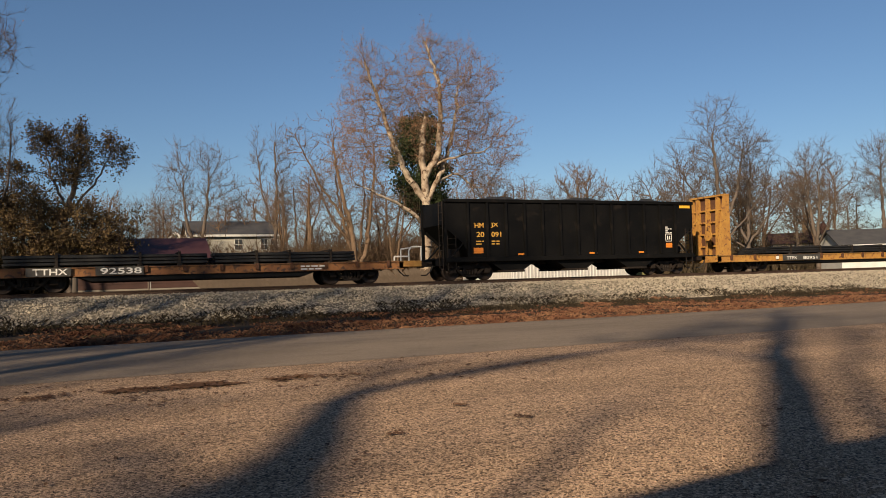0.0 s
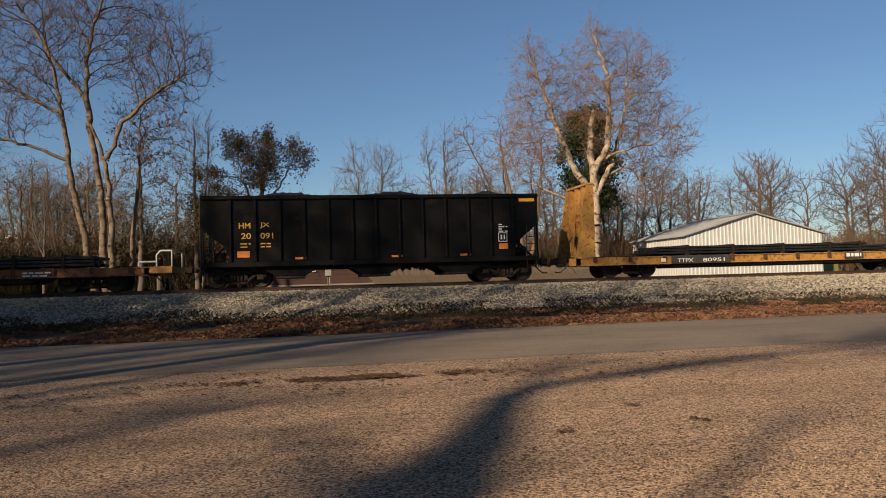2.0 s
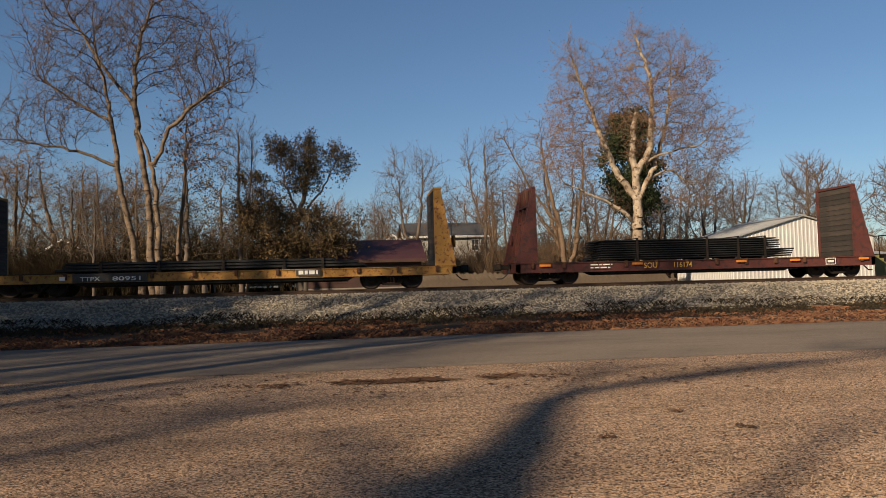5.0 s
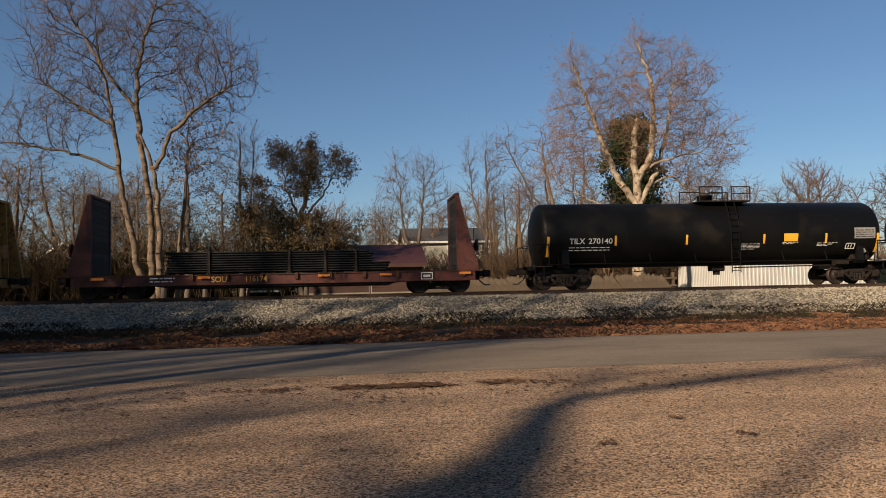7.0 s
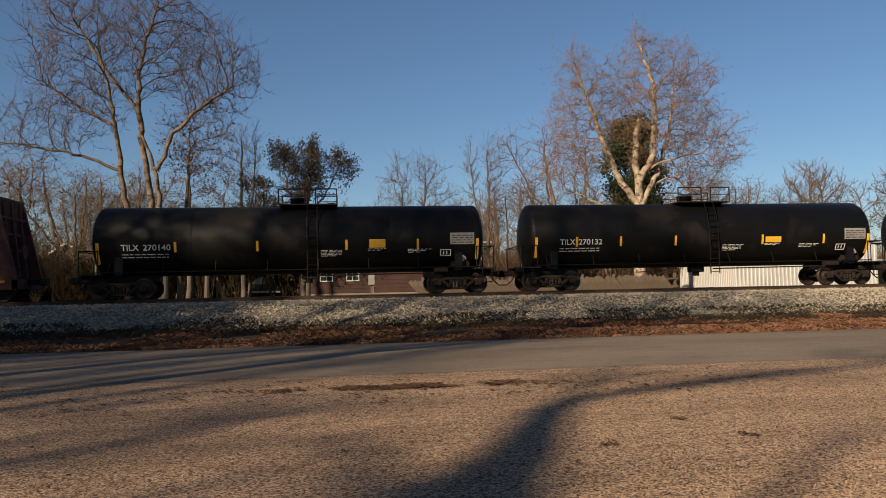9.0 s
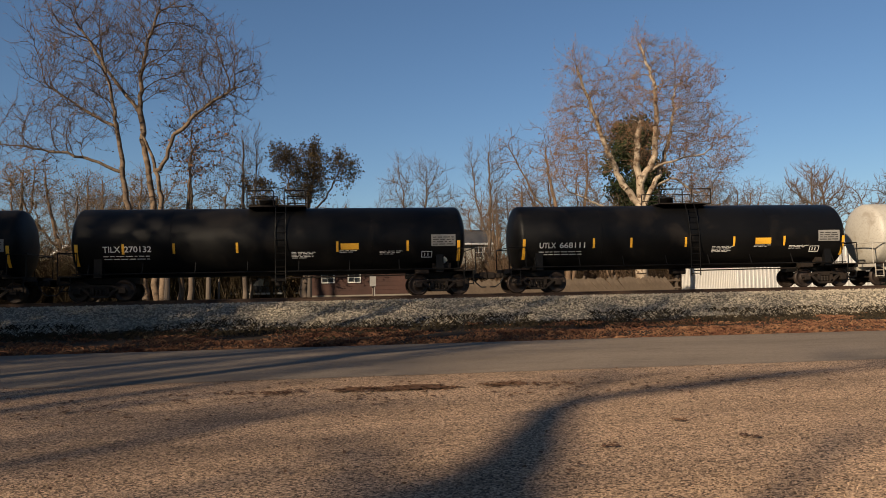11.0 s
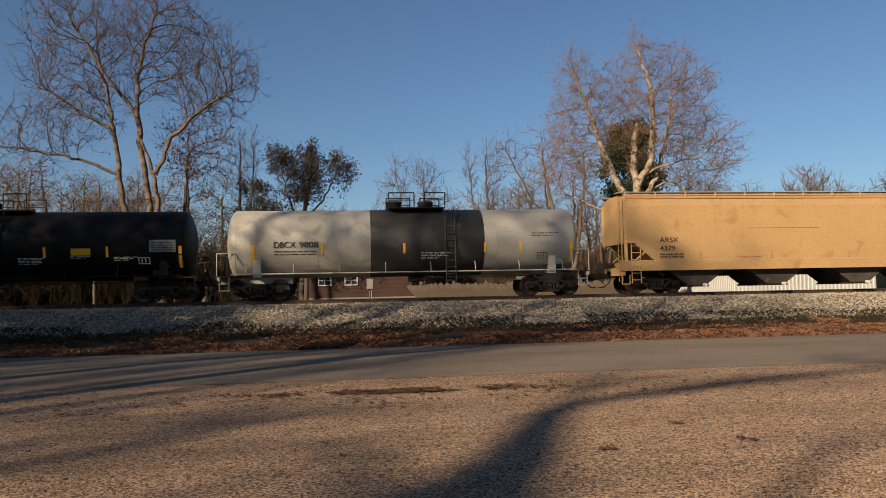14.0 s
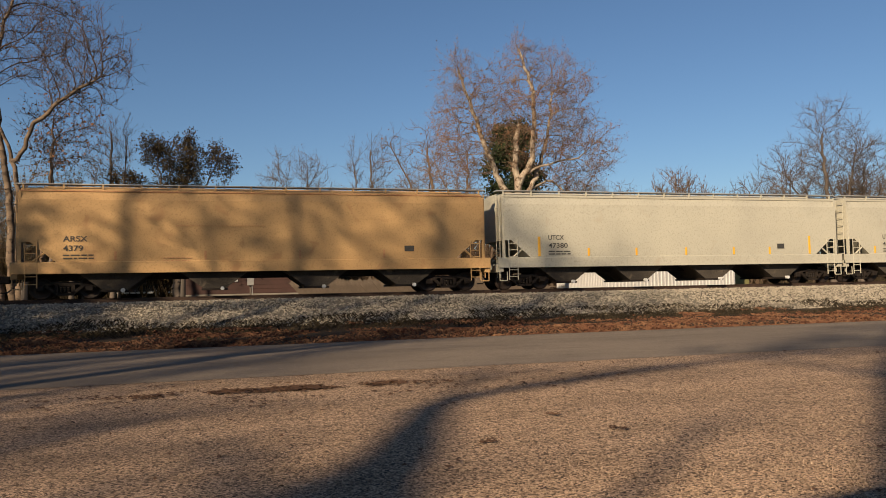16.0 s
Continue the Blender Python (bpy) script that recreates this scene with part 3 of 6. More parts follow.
        lv = np.stack([c + a * s * 0.5, c + b * s * 0.4, c - a * s * 0.5, c - b * s * 0.36 + a * s * 0.1], 1).reshape(-1, 3)
        lf = np.arange(len(lv)).reshape(-1, 4)
    return thick, thin, lv, lf


def joined(name, pieces, mat):
    v, f, k = [], [], 0
    for pv, pf in pieces:
        v.append(pv)
        f += (pf + k).tolist()
        k += len(pv)
    return raw_mesh(name, np.concatenate(v).tolist(), f, mat, True)


def tree(name, label, at, bark, leafmat=None, twigs=None, category="tree", group="", turn=0.0, crown_name="foliage", **kw):
    thick, thin, lv, lf = grow(**kw)
    root = thing(name, label, category, group, at, turn)
    if thick:
        part("trunk", joined("trunk", thick, bark), None, root)
    part("crown", joined("crown", thin, twigs or bark), None, root)
    if len(lv) and leafmat:
        part(crown_name, raw_mesh(crown_name, lv.tolist(), lf.tolist(), leafmat), None, root)
    return root


FAR_Z = 1.1
tree("sycamore_tree", "large bare sycamore with pale bark and a few brown leaves", (21.7, 55, FAR_Z), BARK_PALE, LEAF_RUST, TWIG_RED, seed=27,
     stems=[([(0, 0, -0.2), (0.05, 0, 3.5), (0.15, 0.1, 6.6), (-0.05, 0.2, 10.5), (0.35, 0.3, 13)], 0.50),
            ([(0.1, 0, 6.3), (-1.2, 0.3, 8.2), (-2.6, 0.2, 11.4), (-3.5, 0.5, 14.5), (-4.4, 0.6, 17)], 0.27),
            ([(0.15, 0, 8.2), (1.15, -0.4, 10), (1.3, -0.6, 13.5), (1.2, -0.5, 15.6), (0.2, -0.4, 18.6)], 0.26),
            ([(0.1, 0, 6.2), (1.6, 0.3, 8.5), (2.9, 0.6, 12), (3.4, 0.8, 15.5)], 0.22),
            ([(0, 0, 4.6), (-2.2, -0.6, 6), (-5.6, -1.0, 7.4)], 0.16),
            ([(0.7, 0, 9.0), (2.4, -0.8, 9.8), (4.4, -1.5, 10.0)], 0.12),
            ([(1.2, 0.2, 7.8), (3.0, 0.8, 8.8), (4.6, 1.0, 7.6)], 0.10)],
     lobes=[(1.9, 0, 13.8, 4.4, 4.0, 5.6, 1054), (-3.6, 0.3, 13.2, 2.9, 3.0, 5.0, 561), (5.2, 0, 10.6, 3.2, 3.2, 3.6, 510), (-5.6, -0.5, 9.3, 2.4, 2.4, 2.6, 221), (0.2, -0.5, 18.2, 0.8, 0.9, 1.4, 76), (4.6, 0.6, 7.4, 2.4, 2.2, 1.5, 153), (-4.6, 0.4, 17.2, 0.9, 0.9, 1.2, 68)],
     step=0.42, kill=0.48, tip=0.011, pipe=2.03, shoots=1, fuzz=3, fuzz_len=0.72, leaf=0.42, leaf_size=0.10, per=3, clump=0.0, fine=0.034)
tree("sycamore_tree", "tall bare sycamore with three leaning pale trunks", (-12.0, 50, FAR_Z), BARK_TAN, LEAF_RUST, TWIG, seed=5,
     stems=[([(-0.2, 0, -0.2), (-0.9, 0, 4), (-1.6, -0.1, 7.4), (-1.8, -0.2, 9.4), (-2.3, -0.3, 13.2), (-3.0, -0.4, 16)], 0.24),
            ([(0.2, 0.2, -0.2), (0.05, 0.2, 6.5), (-0.35, 0.1, 9.3), (-0.75, 0.1, 12.6), (-0.5, 0.2, 16), (0.3, 0.2, 18.4)], 0.25),
            ([(0.7, -0.2, -0.2), (0.75, -0.2, 4), (0.45, -0.2, 8.2), (-0.6, 0, 10.9)], 0.24),
            ([(0.5, -0.2, 8.3), (1.6, -0.4, 10.6), (3.4, -0.5, 12.4), (5.2, -0.6, 13.4)], 0.13),
            ([(-1.7, -0.2, 8.2), (-4.0, -0.5, 9.2), (-6.2, -0.7, 9.5), (-8.6, -0.8, 9.9)], 0.11),
            ([(-2.0, -0.2, 11), (-4.2, 0.4, 12.2), (-6.6, 0.8, 14)], 0.10),
            ([(-0.75, 0.1, 12), (-2.6, 0.6, 14.4), (-4.4, 0.8, 17.4)], 0.13)],
     lobes=[(-3.9, 0, 15.2, 4.0, 3.8, 5.4, 884), (0.6, 0, 16.4, 3.6, 3.4, 3.8, 646), (4.0, -0.3, 14.4, 3.1, 3.0, 3.4, 544), (-6.2, -0.4, 10.6, 3.0, 2.6, 2.2, 289), (2.8, -0.3, 16.6, 1.8, 1.8, 2.4, 153)],
     step=0.45, kill=0.5, tip=0.0125, pipe=2.08, shoots=1, fuzz=2, fuzz_len=0.8, leaf=0.05, leaf_size=0.12, fine=0.055, up=0.22, rise=0.45)
tree("bare_tree", "slender bare tree with a warm brown trunk", (-10.4, 52, FAR_Z), BARK_WARM, LEAF_RUST, TWIG, seed=9,
     stems=[([(-0.3, 0, -0.2), (-0.1, 0, 3.6), (0.3, 0, 7), (0.4, 0.1, 11)], 0.19)], lobes=[(0.9, 0, 10.4, 2.6, 2.4, 2.8, 240)], step=0.45, kill=0.7, leaf=0.25, leaf_size=0.2, tip=0.012)
tree("oak_tree", "broad oak with dull olive and brown leaves", (-3.2, 60, FAR_Z), BARK, LEAF_OLIVE, TWIG, seed=14,
     stems=[([(0, 0, -0.2), (0.1, 0, 2.6), (-0.3, 0, 5.2), (0.6, 0.1, 8), (0.9, 0.1, 10.4)], 0.34), ([(0, 0, 2.2), (2.0, 0.2, 3.0), (3.6, 0.3, 4.2)], 0.2), ([(0, 0, 2.0), (-2.4, -0.2, 2.8), (-3.6, -0.4, 5.4)], 0.2),
            ([(-0.2, 0, 5.4), (1.8, -0.3, 7.8), (3.0, -0.4, 10.4)], 0.11), ([(0, 0, 6), (-1.2, 0.3, 8.6), (-1.3, 0.3, 11)], 0.11)],
     lobes=[(0, 0, 4.2, 5.0, 3.2, 2.2, 510), (0.4, 0, 9.2, 1.7, 1.7, 2.0, 170), (2.9, -0.4, 10.0, 0.9, 0.9, 1.5, 102), (-1.5, 0.3, 10.6, 1.2, 1.2, 1.2, 102), (0.9, 0.1, 11.2, 0.8, 0.8, 0.8, 51), (-3.4, 0.2, 8.4, 1.2, 1.0, 0.9, 85), (-3.0, 0, 6.2, 2.2, 2, 1.6, 153)],
     step=0.42, kill=0.45, fuzz=2, fuzz_len=0.5, leaf=0.9, leaf_size=0.16, per=5, clump=-0.3, tip=0.013)
tree("pine_tree", "dark green pine behind the sycamore", (25.5, 66, FAR_Z), BARK, NEEDLE, seed=31,
     stems=[([(0, 0, -0.2), (0.2, 0, 6), (0.1, 0, 14.8)], 0.24)],
     lobes=[(0, 0, 13.2, 1.9, 1.9, 2.5, 170), (1.4, 0, 10.4, 1.5, 1.6, 1.3, 70), (-1.9, 0, 11.2, 0.8, 1.0, 0.7, 25), (0.6, 0, 7.6, 2.4, 2.0, 1.6, 110), (-0.6, 0.4, 9.2, 1.2, 1.2, 1.0, 35)],
     step=0.35, kill=0.5, fuzz=3, fuzz_len=0.4, leaf=1.0, leaf_size=0.30, per=3, tip=0.012, hollow=0.2)

GROVE = "bare trees beyond the track"
woods = [
    tree("bare_tree", "bare grey winter tree with a rounded crown", (7.1, 78, FAR_Z), BARK, seed=41, group=GROVE, shoots=2, tip=0.0135, step=0.5, kill=0.72, up=0.3, rise=0.5,
         stems=[([(0, 0, -0.2), (0.1, 0, 3.2), (0.9, 0.2, 7), (1.2, 0.3, 11)], 0.27), ([(0, 0, 3), (-1.0, 0.2, 6.6), (-1.2, 0.3, 10.6)], 0.2), ([(0, 0, 2.6), (-2.6, -0.3, 5.6), (-3.6, -0.3, 7.6)], 0.13)],
         lobes=[(1.6, 0, 10.6, 2.2, 2.6, 4.3, 260), (-1.4, 0, 10.2, 2.2, 2.4, 3.9, 230), (-3.6, 0, 7.6, 1.6, 1.6, 2.0, 80), (3.8, 0, 8.4, 1.5, 1.6, 2.0, 70)]),
    tree("bare_tree", "bare upright winter tree with steep limbs", (13.1, 70, FAR_Z), BARK, seed=42, group=GROVE, shoots=2, tip=0.013, step=0.5, kill=0.72, up=0.35, rise=0.55,
         stems=[([(0, 0, -0.2), (0, 0, 5), (0.2, 0, 9), (0.1, 0, 13)], 0.22), ([(0, 0, 5), (-1.1, 0, 8.4), (-1.5, 0, 12)], 0.12)],
         lobes=[(0.6, 0, 11.0, 1.7, 1.7, 4.2, 180), (-1.3, 0, 11.2, 1.1, 1.3, 3.0, 90), (0, 0, 6.6, 1.9, 1.8, 1.8, 70)]),
    tree("bare_tree", "bare brownish winter tree with many fine twigs", (18.2, 62, FAR_Z), BARK_WARM, LEAF_RUST, seed=43, group=GROVE, shoots=1, tip=0.016, step=0.5, kill=0.75, up=0.12, fuzz=1, leaf=0.2, leaf_size=0.18,
         stems=[([(0, 0, -0.2), (-0.2, 0, 4.5), (-1.2, 0, 8), (-1.8, 0, 12)], 0.26), ([(0.05, 0.05, 0.6), (1.1, 0.4, 3.0), (1.3, 0.4, 5), (1.9, 0.4, 9), (2.0, 0.4, 12)], 0.2), ([(-0.2, 0, 4.6), (-3.0, -0.4, 8.2), (-5.0, -0.6, 12.2)], 0.13)],
         lobes=[(-1.8, 0, 11.0, 2.4, 2.4, 3.0, 220), (2.0, 0.3, 10, 2.1, 2.2, 3.0, 170), (-4.6, -0.5, 11.4, 1.6, 1.5, 2.0, 90), (0, 0, 5.8, 3.0, 2.4, 1.8, 110)]),
    tree("bare_tree", "tall bare tree with a fan of grey limbs", (55.2, 60, FAR_Z), BARK, seed=44, group=GROVE, shoots=2, tip=0.013, step=0.55, kill=0.75, up=0.3, rise=0.5, reach=8,
         stems=[([(0, 0, -0.2), (0, 0, 4.5), (-0.3, 0, 9), (-0.6, 0, 14)], 0.33), ([(0, 0, 3.6), (-2.6, 0, 7.2), (-4.6, 0, 10)], 0.18), ([(0, 0, 4), (2.2, 0, 8), (3.2, 0, 12.6)], 0.2), ([(0, 0, 3.0), (3.4, 0.3, 5.4), (5.6, 0.3, 8)], 0.14)],
         lobes=[(0, 0, 12.6, 3.6, 3.6, 5.0, 420), (-4.6, 0, 9.4, 3.0, 2.8, 3.4, 240), (4.6, 0, 10.4, 3.0, 3.0, 4.4, 280)]),
    tree("leafy_tree", "half-bare tree with dull olive-brown leaves", (-11.2, 58, FAR_Z), BARK, LEAF_OLIVE, seed=45, group="leafy trees beyond the track", tip=0.016, step=0.45, kill=0.7,
         stems=[([(0, 0, -0.2), (0.1, 0, 4), (0, 0, 9.5)], 0.24)],
         lobes=[(0.3, 0, 8.8, 2.3, 2.2, 3.2, 200), (-1.0, 0, 5.0, 2.8, 2.4, 2.4, 170), (1.8, 0, 4.2, 2.2, 2.0, 2.2, 110)], shoots=1, fuzz=1, fuzz_len=0.5, leaf=0.9, leaf_size=0.16, per=3, clump=-0.2),
    tree("far_tree", "distant bare tree of the winter woods", (58, 88, FAR_Z), BARK_WARM, seed=46, group="woods on the skyline", tip=0.030, step=0.75, kill=1.0, shoots=1, up=0.3, rise=0.5, fuzz_len=1.0,
         stems=[([(0, 0, -0.2), (0, 0, 4), (0.3, 0, 9)], 0.22)], lobes=[(0, 0, 9.4, 3.4, 3.2, 4.6, 190), (0.5, 0, 4.6, 3.4, 3, 2.4, 60)]),
    tree("far_tree", "distant grey bare tree of the winter woods", (36, 90, FAR_Z), BARK, seed=47, group="woods on the skyline", tip=0.030, step=0.75, kill=1.0, shoots=1, up=0.25, rise=0.4, fuzz_len=1.0,
         stems=[([(0, 0, -0.2), (0.2, 0, 3), (-0.3, 0, 8)], 0.22)], lobes=[(0, 0, 8.4, 4.0, 3.6, 4.2, 200), (-0.5, 0, 4.4, 3.2, 3, 2.2, 60)]),
]


def plant(src, x, y, height_scale, turn):
    ob = copy_thing(woods[src], pose(x, y, FAR_Z + 0.002 * max(0, y - 60), 0, 0, turn))
    ob.scale = (height_scale,) * 3
    return ob


for src, x, y, k, turn in [
    (0, 72.6, 64, 1.02, 70), (0, 79.5, 61, 1.05, 200), (3, 62.5, 64, 0.84, 140), (2, 60, 68, 0.75, 140), (2, 66, 68, 0.8, 30), (4, 64, 66, 0.75, 80), (4, 76, 70, 0.9, 10), (4, 58, 68, 0.7, 190), (2, 77, 68, 0.85, 290), (4, 69, 72, 0.9, 190), (4, 80, 66, 0.8, 60), (2, 70.5, 70, 0.8, 100), (4, 84, 68, 0.9, 150),
    (1, -7.6, 60, 0.93, 140), (4, -14, 62, 0.75, 290), (4, -9.6, 64, 0.9, 130), (4, -7.4, 62, 0.62, 20), (4, -6.0, 66, 0.7, 250), (2, -16, 66, 0.7, 320), (0, -13.5, 70, 0.62, 100),
    (4, -16.2, 64, 0.85, 70), (2, -18.6, 68, 0.85, 200), (4, -21, 64, 0.9, 160), (2, -23.6, 69, 0.9, 20), (4, -26, 66, 0.95, 260), (2, -28.5, 72, 0.95, 120), (4, -19.5, 74, 1.0, 340), (0, -24, 78, 0.8, 45), (4, -30, 68, 1.0, 90), (4, -4.4, 64, 0.6, 140), (4, -1.0, 66, 0.5, 40), (4, -19, 66, 0.7, 20), (4, -23, 74, 0.85, 110), (2, -27, 82, 0.85, 60), (0, -18, 74, 0.7, 200), (4, -33, 88, 1.0, 330), (1, -24, 86, 0.8, 70), (2, -21, 72, 0.75, 310), (1, -17.6, 58, 0.55, 10),
    (2, 15.2, 66, 0.72, 250), (2, 19.0, 66, 0.8, 10), (2, 22.5, 64, 0.62, 200), (2, 24.0, 70, 0.7, 130), (2, 13.4, 68, 0.6, 60), (0, 40, 80, 0.85, 10), (2, 44.5, 82, 0.9, 210), (0, 49, 80, 0.8, 120), (2, 36, 82, 0.8, 300), (2, 20.5, 70, 0.7, 310), (2, 16.6, 74, 0.8, 100), (2, 27.5, 68, 0.6, 45), (2, 30, 72, 0.65, 15), (0, 31.5, 74, 0.6, 330), (1, 14.8, 75, 0.75, 80),
    (0, 1.2, 84, 0.66, 20), (2, 4.2, 86, 0.68, 100), (2, 10.8, 90, 0.75, 240), (0, 5, 100, 0.75, 300), (2, 16, 92, 0.8, 15),
]:
    plant(src, x, y, k, turn)
far = random.Random(77)
for i in range(46):
    u = (i + far.uniform(-0.4, 0.4)) / 46
    plant(far.choice((5, 6)), -50 + 165 * u, far.uniform(84, 102) + 12 * (u < 0.35), far.uniform(0.8, 1.08) * (0.72 + 0.55 * u), far.uniform(0, 360))


def brush(name, n, seed, x0, x1, y0, y1, h, mat, label):
    """A thicket: thin bent stems fanning up from the ground, each with side shoots."""
    r = random.Random(seed)
    v, f = [], []

    def stem(p, d, ln, w):
        k = len(v)
        side = Vector((d.z, 0.3 * d.x, -d.x)).normalized() * w
        q = p + d * ln
        v.extend([tuple(p - side), tuple(p + side), tuple(q), tuple(p + Vector((0, w * 2, 0)))])
        f.extend([(k, k + 3, k + 2), (k + 3, k + 1, k + 2)])
        return q

    for _ in range(n):
        x, y = r.uniform(x0, x1), r.uniform(y0, y1)
        hh = h * (0.55 + 0.6 * abs(noise.noise((x * 0.12, y * 0.1, 3.0)))) * r.uniform(0.5, 1.1)
        base = Vector((x, y, FAR_Z - 0.1))
        for _ in range(6):
            d = Vector((r.gauss(0, 0.35), r.gauss(0, 0.3), 1)).normalized()
            q = stem(base, d, hh * r.uniform(0.6, 1.0), 0.04)
            for _ in range(6):
                u = r.uniform(0.35, 1)
                stem(base.lerp(q, u), Vector((r.gauss(0, 0.6), r.gauss(0, 0.5), 1)).normalized(), hh * r.uniform(0.12, 0.35), 0.028)
    return tagged(new(name, raw_mesh(name, v, f, mat)), label, "brush", kind="stuff")


brush("brush", 1900, 4, -45, 110, 74, 82, 7.4, BARK_WARM, "brown winter thicket under the far woods")
brush("brush", 1150, 8, -40, -1, 62, 72, 7.6, THICKET, "dark olive-brown thicket under the trees")
brush("brush", 760, 9, 12.5, 34, 64, 73, 6.4, BARK_WARM, "warm brown thicket behind the sycamore")
brush("brush", 360, 10, 56, 100, 66, 72, 4.6, THICKET, "dark thicket round the far houses")

# trees behind and beside the viewer, whose shadows fall across the lot, the road and the train
LOT_TREES = "trees round the lot"
SUN_WAY = Vector((-toward.x, -toward.y, 0)).normalized()
ACROSS = Vector((SUN_WAY.y, -SUN_WAY.x, 0))


def stem_across(*pts):
    """A limb in the upright plane that faces the sun: (across, height) pairs."""
    return [(ACROSS.x * b, ACROSS.y * b, h) for b, h in pts]


def lot_tree(label, along, across, stems, lobes, **kw):
    foot = SUN_WAY * along + ACROSS * across
    return tree("shade_tree", label, (foot.x, foot.y, 0), BARK, LEAF_RUST, TWIG, group=LOT_TREES, stems=[(stem_across(*p), rad) for p, rad in stems],
                lobes=[(ACROSS.x * b, ACROSS.y * b, h, w, w, t, n) for b, h, w, t, n in lobes], **kw)


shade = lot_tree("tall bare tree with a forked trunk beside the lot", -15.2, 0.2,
                 [([(0, -0.2), (0.1, 6), (0, 10), (-0.1, 14), (0.1, 19)], 0.66), ([(0.1, 7.6), (0.75, 9.6), (0.8, 12.4), (1.4, 16)], 0.22), ([(0.1, 6.6), (1.9, 9.2), (2.7, 12.4), (3.2, 17)], 0.3), ([(0, 12.9), (-1.2, 13.9), (-2.8, 14.4), (-4.2, 14.9)], 0.13)],
                 [(0, 18, 3.0, 3.0, 120), (2.6, 15, 2.2, 3.0, 90), (-3.2, 14.9, 1.6, 1.0, 60)], seed=61, step=0.6, kill=1.0, tip=0.016, leaf=0.2, leaf_size=0.2)
bowed = lot_tree("tall leaning bare tree with a bent trunk beside the lot", -14.5, -1.6,
                 [([(0.6, -0.2), (-0.2, 4), (-1.5, 8.2), (-2.4, 9.2), (-3.3, 9.9), (-3.75, 10.5)], 0.78), ([(-3.72, 10.4), (-3.7, 11), (-3.3, 11.7), (-2.6, 12.5), (-0.9, 14.1), (0.6, 15.4)], 0.19), ([(-3.6, 11.1), (-3.0, 12.3), (-1.8, 13.7), (0.2, 15.9)], 0.11), ([(-3.75, 10.4), (-4.3, 11), (-4.5, 12)], 0.14), ([(-0.7, 5.6), (-0.25, 7.6), (-0.2, 8.9), (-0.3, 9.7), (-0.1, 10.8)], 0.17), ([(-1.5, 8), (-2.9, 8.6), (-4.6, 9.2)], 0.16)],
                 [(-2.2, 8.8, 1.2, 0.8, 60), (-4.4, 11.8, 1.2, 1.0, 50), (0.4, 15.2, 2.0, 1.6, 80), (-0.2, 10.2, 0.9, 0.9, 60), (-2.6, 12.8, 0.9, 0.9, 60), (-1.0, 14.4, 1.0, 1.0, 60)], seed=66, step=0.5, kill=0.8, tip=0.016, leaf=0.5, leaf_size=0.24)
tall = lot_tree("tall straight bare tree beside the road", -22, -14.0,
                [([(0, -0.2), (0.2, 7), (-0.2, 13), (0, 20)], 0.40), ([(0.1, 8), (1.1, 12), (1.5, 17)], 0.18), ([(0, 10), (-1.2, 13), (-1.6, 18)], 0.16)],
                [(0, 18, 3.0, 3.6, 170), (1.4, 14, 2, 2.4, 60)], seed=63, step=0.6, kill=1.0, tip=0.016, leaf=0.3, leaf_size=0.22)
crowned = lot_tree("bare tree with a wide twiggy crown beside the lot", -26, -8.0,
                   [([(0, -0.2), (0.2, 5), (-0.2, 9), (0, 15)], 0.26), ([(0.1, 5), (2.1, 8), (3.5, 11)], 0.13), ([(0, 6), (-2.2, 9), (-3.6, 12)], 0.12)],
                   [(0, 12, 4.6, 4.0, 260), (2.4, 9.5, 2.6, 2.4, 80), (-2.6, 10.4, 2.6, 2.6, 80)], seed=64, step=0.55, kill=0.8, tip=0.017, shoots=1, fuzz=2, leaf=0.2, leaf_size=0.2)
for along, across, k, turn in [(-28, -15.5, 1.1, 210), (-3, -17, 1.35, 40), (-1, -21.5, 1.3, 130), (-4, -13.4, 1.35, 250), (-6, -26, 1.4, 320)]:
    foot = SUN_WAY * along + ACROSS * across
    ob = copy_thing(crowned, pose(foot.x, foot.y, 0, 0, 0, turn))
    ob.scale = (k, k, k)
for along, across, k, turn in [(-27, -12.1, 1.0, 200), (-31, -15.6, 1.1, 90), (-24, -17.6, 0.95, 300), (-34, -19.8, 1.15, 30), (-30, -9.3, 0.8, 150), (-44, 6, 1.1, 60), (-48, -4, 1.1, 170)]:
    foot = SUN_WAY * along + ACROSS * across
    ob = copy_thing(tall, pose(foot.x, foot.y, 0, 0, 0, turn))
    ob.scale = (k, k, k)
leafy = tree("shade_tree", "broad tree with thick brown foliage beside the road", (-23, 19, 0), BARK, LEAF_OLIVE, group=LOT_TREES, seed=62, step=0.6, kill=0.9, tip=0.016,
             stems=[([(0, 0, -0.2), (0, 0, 5), (0.3, 0, 11)], 0.36)], lobes=[(0, 0, 9, 5.0, 5.0, 5.0, 330), (1, 0, 4.6, 4.2, 4.2, 2.4, 120)], leaf=0.8, leaf_size=0.34, per=3, shoots=1)
for x, y, k, turn in [(-31, 14, 1.2, 130), (-37, 22, 1.3, 250), (-28, 7, 1.1, 60), (-46, 14, 1.3, 310)]:
    ob = copy_thing(leafy, pose(x, y, 0, 0, 0, turn))
    ob.scale = (k, k, k)

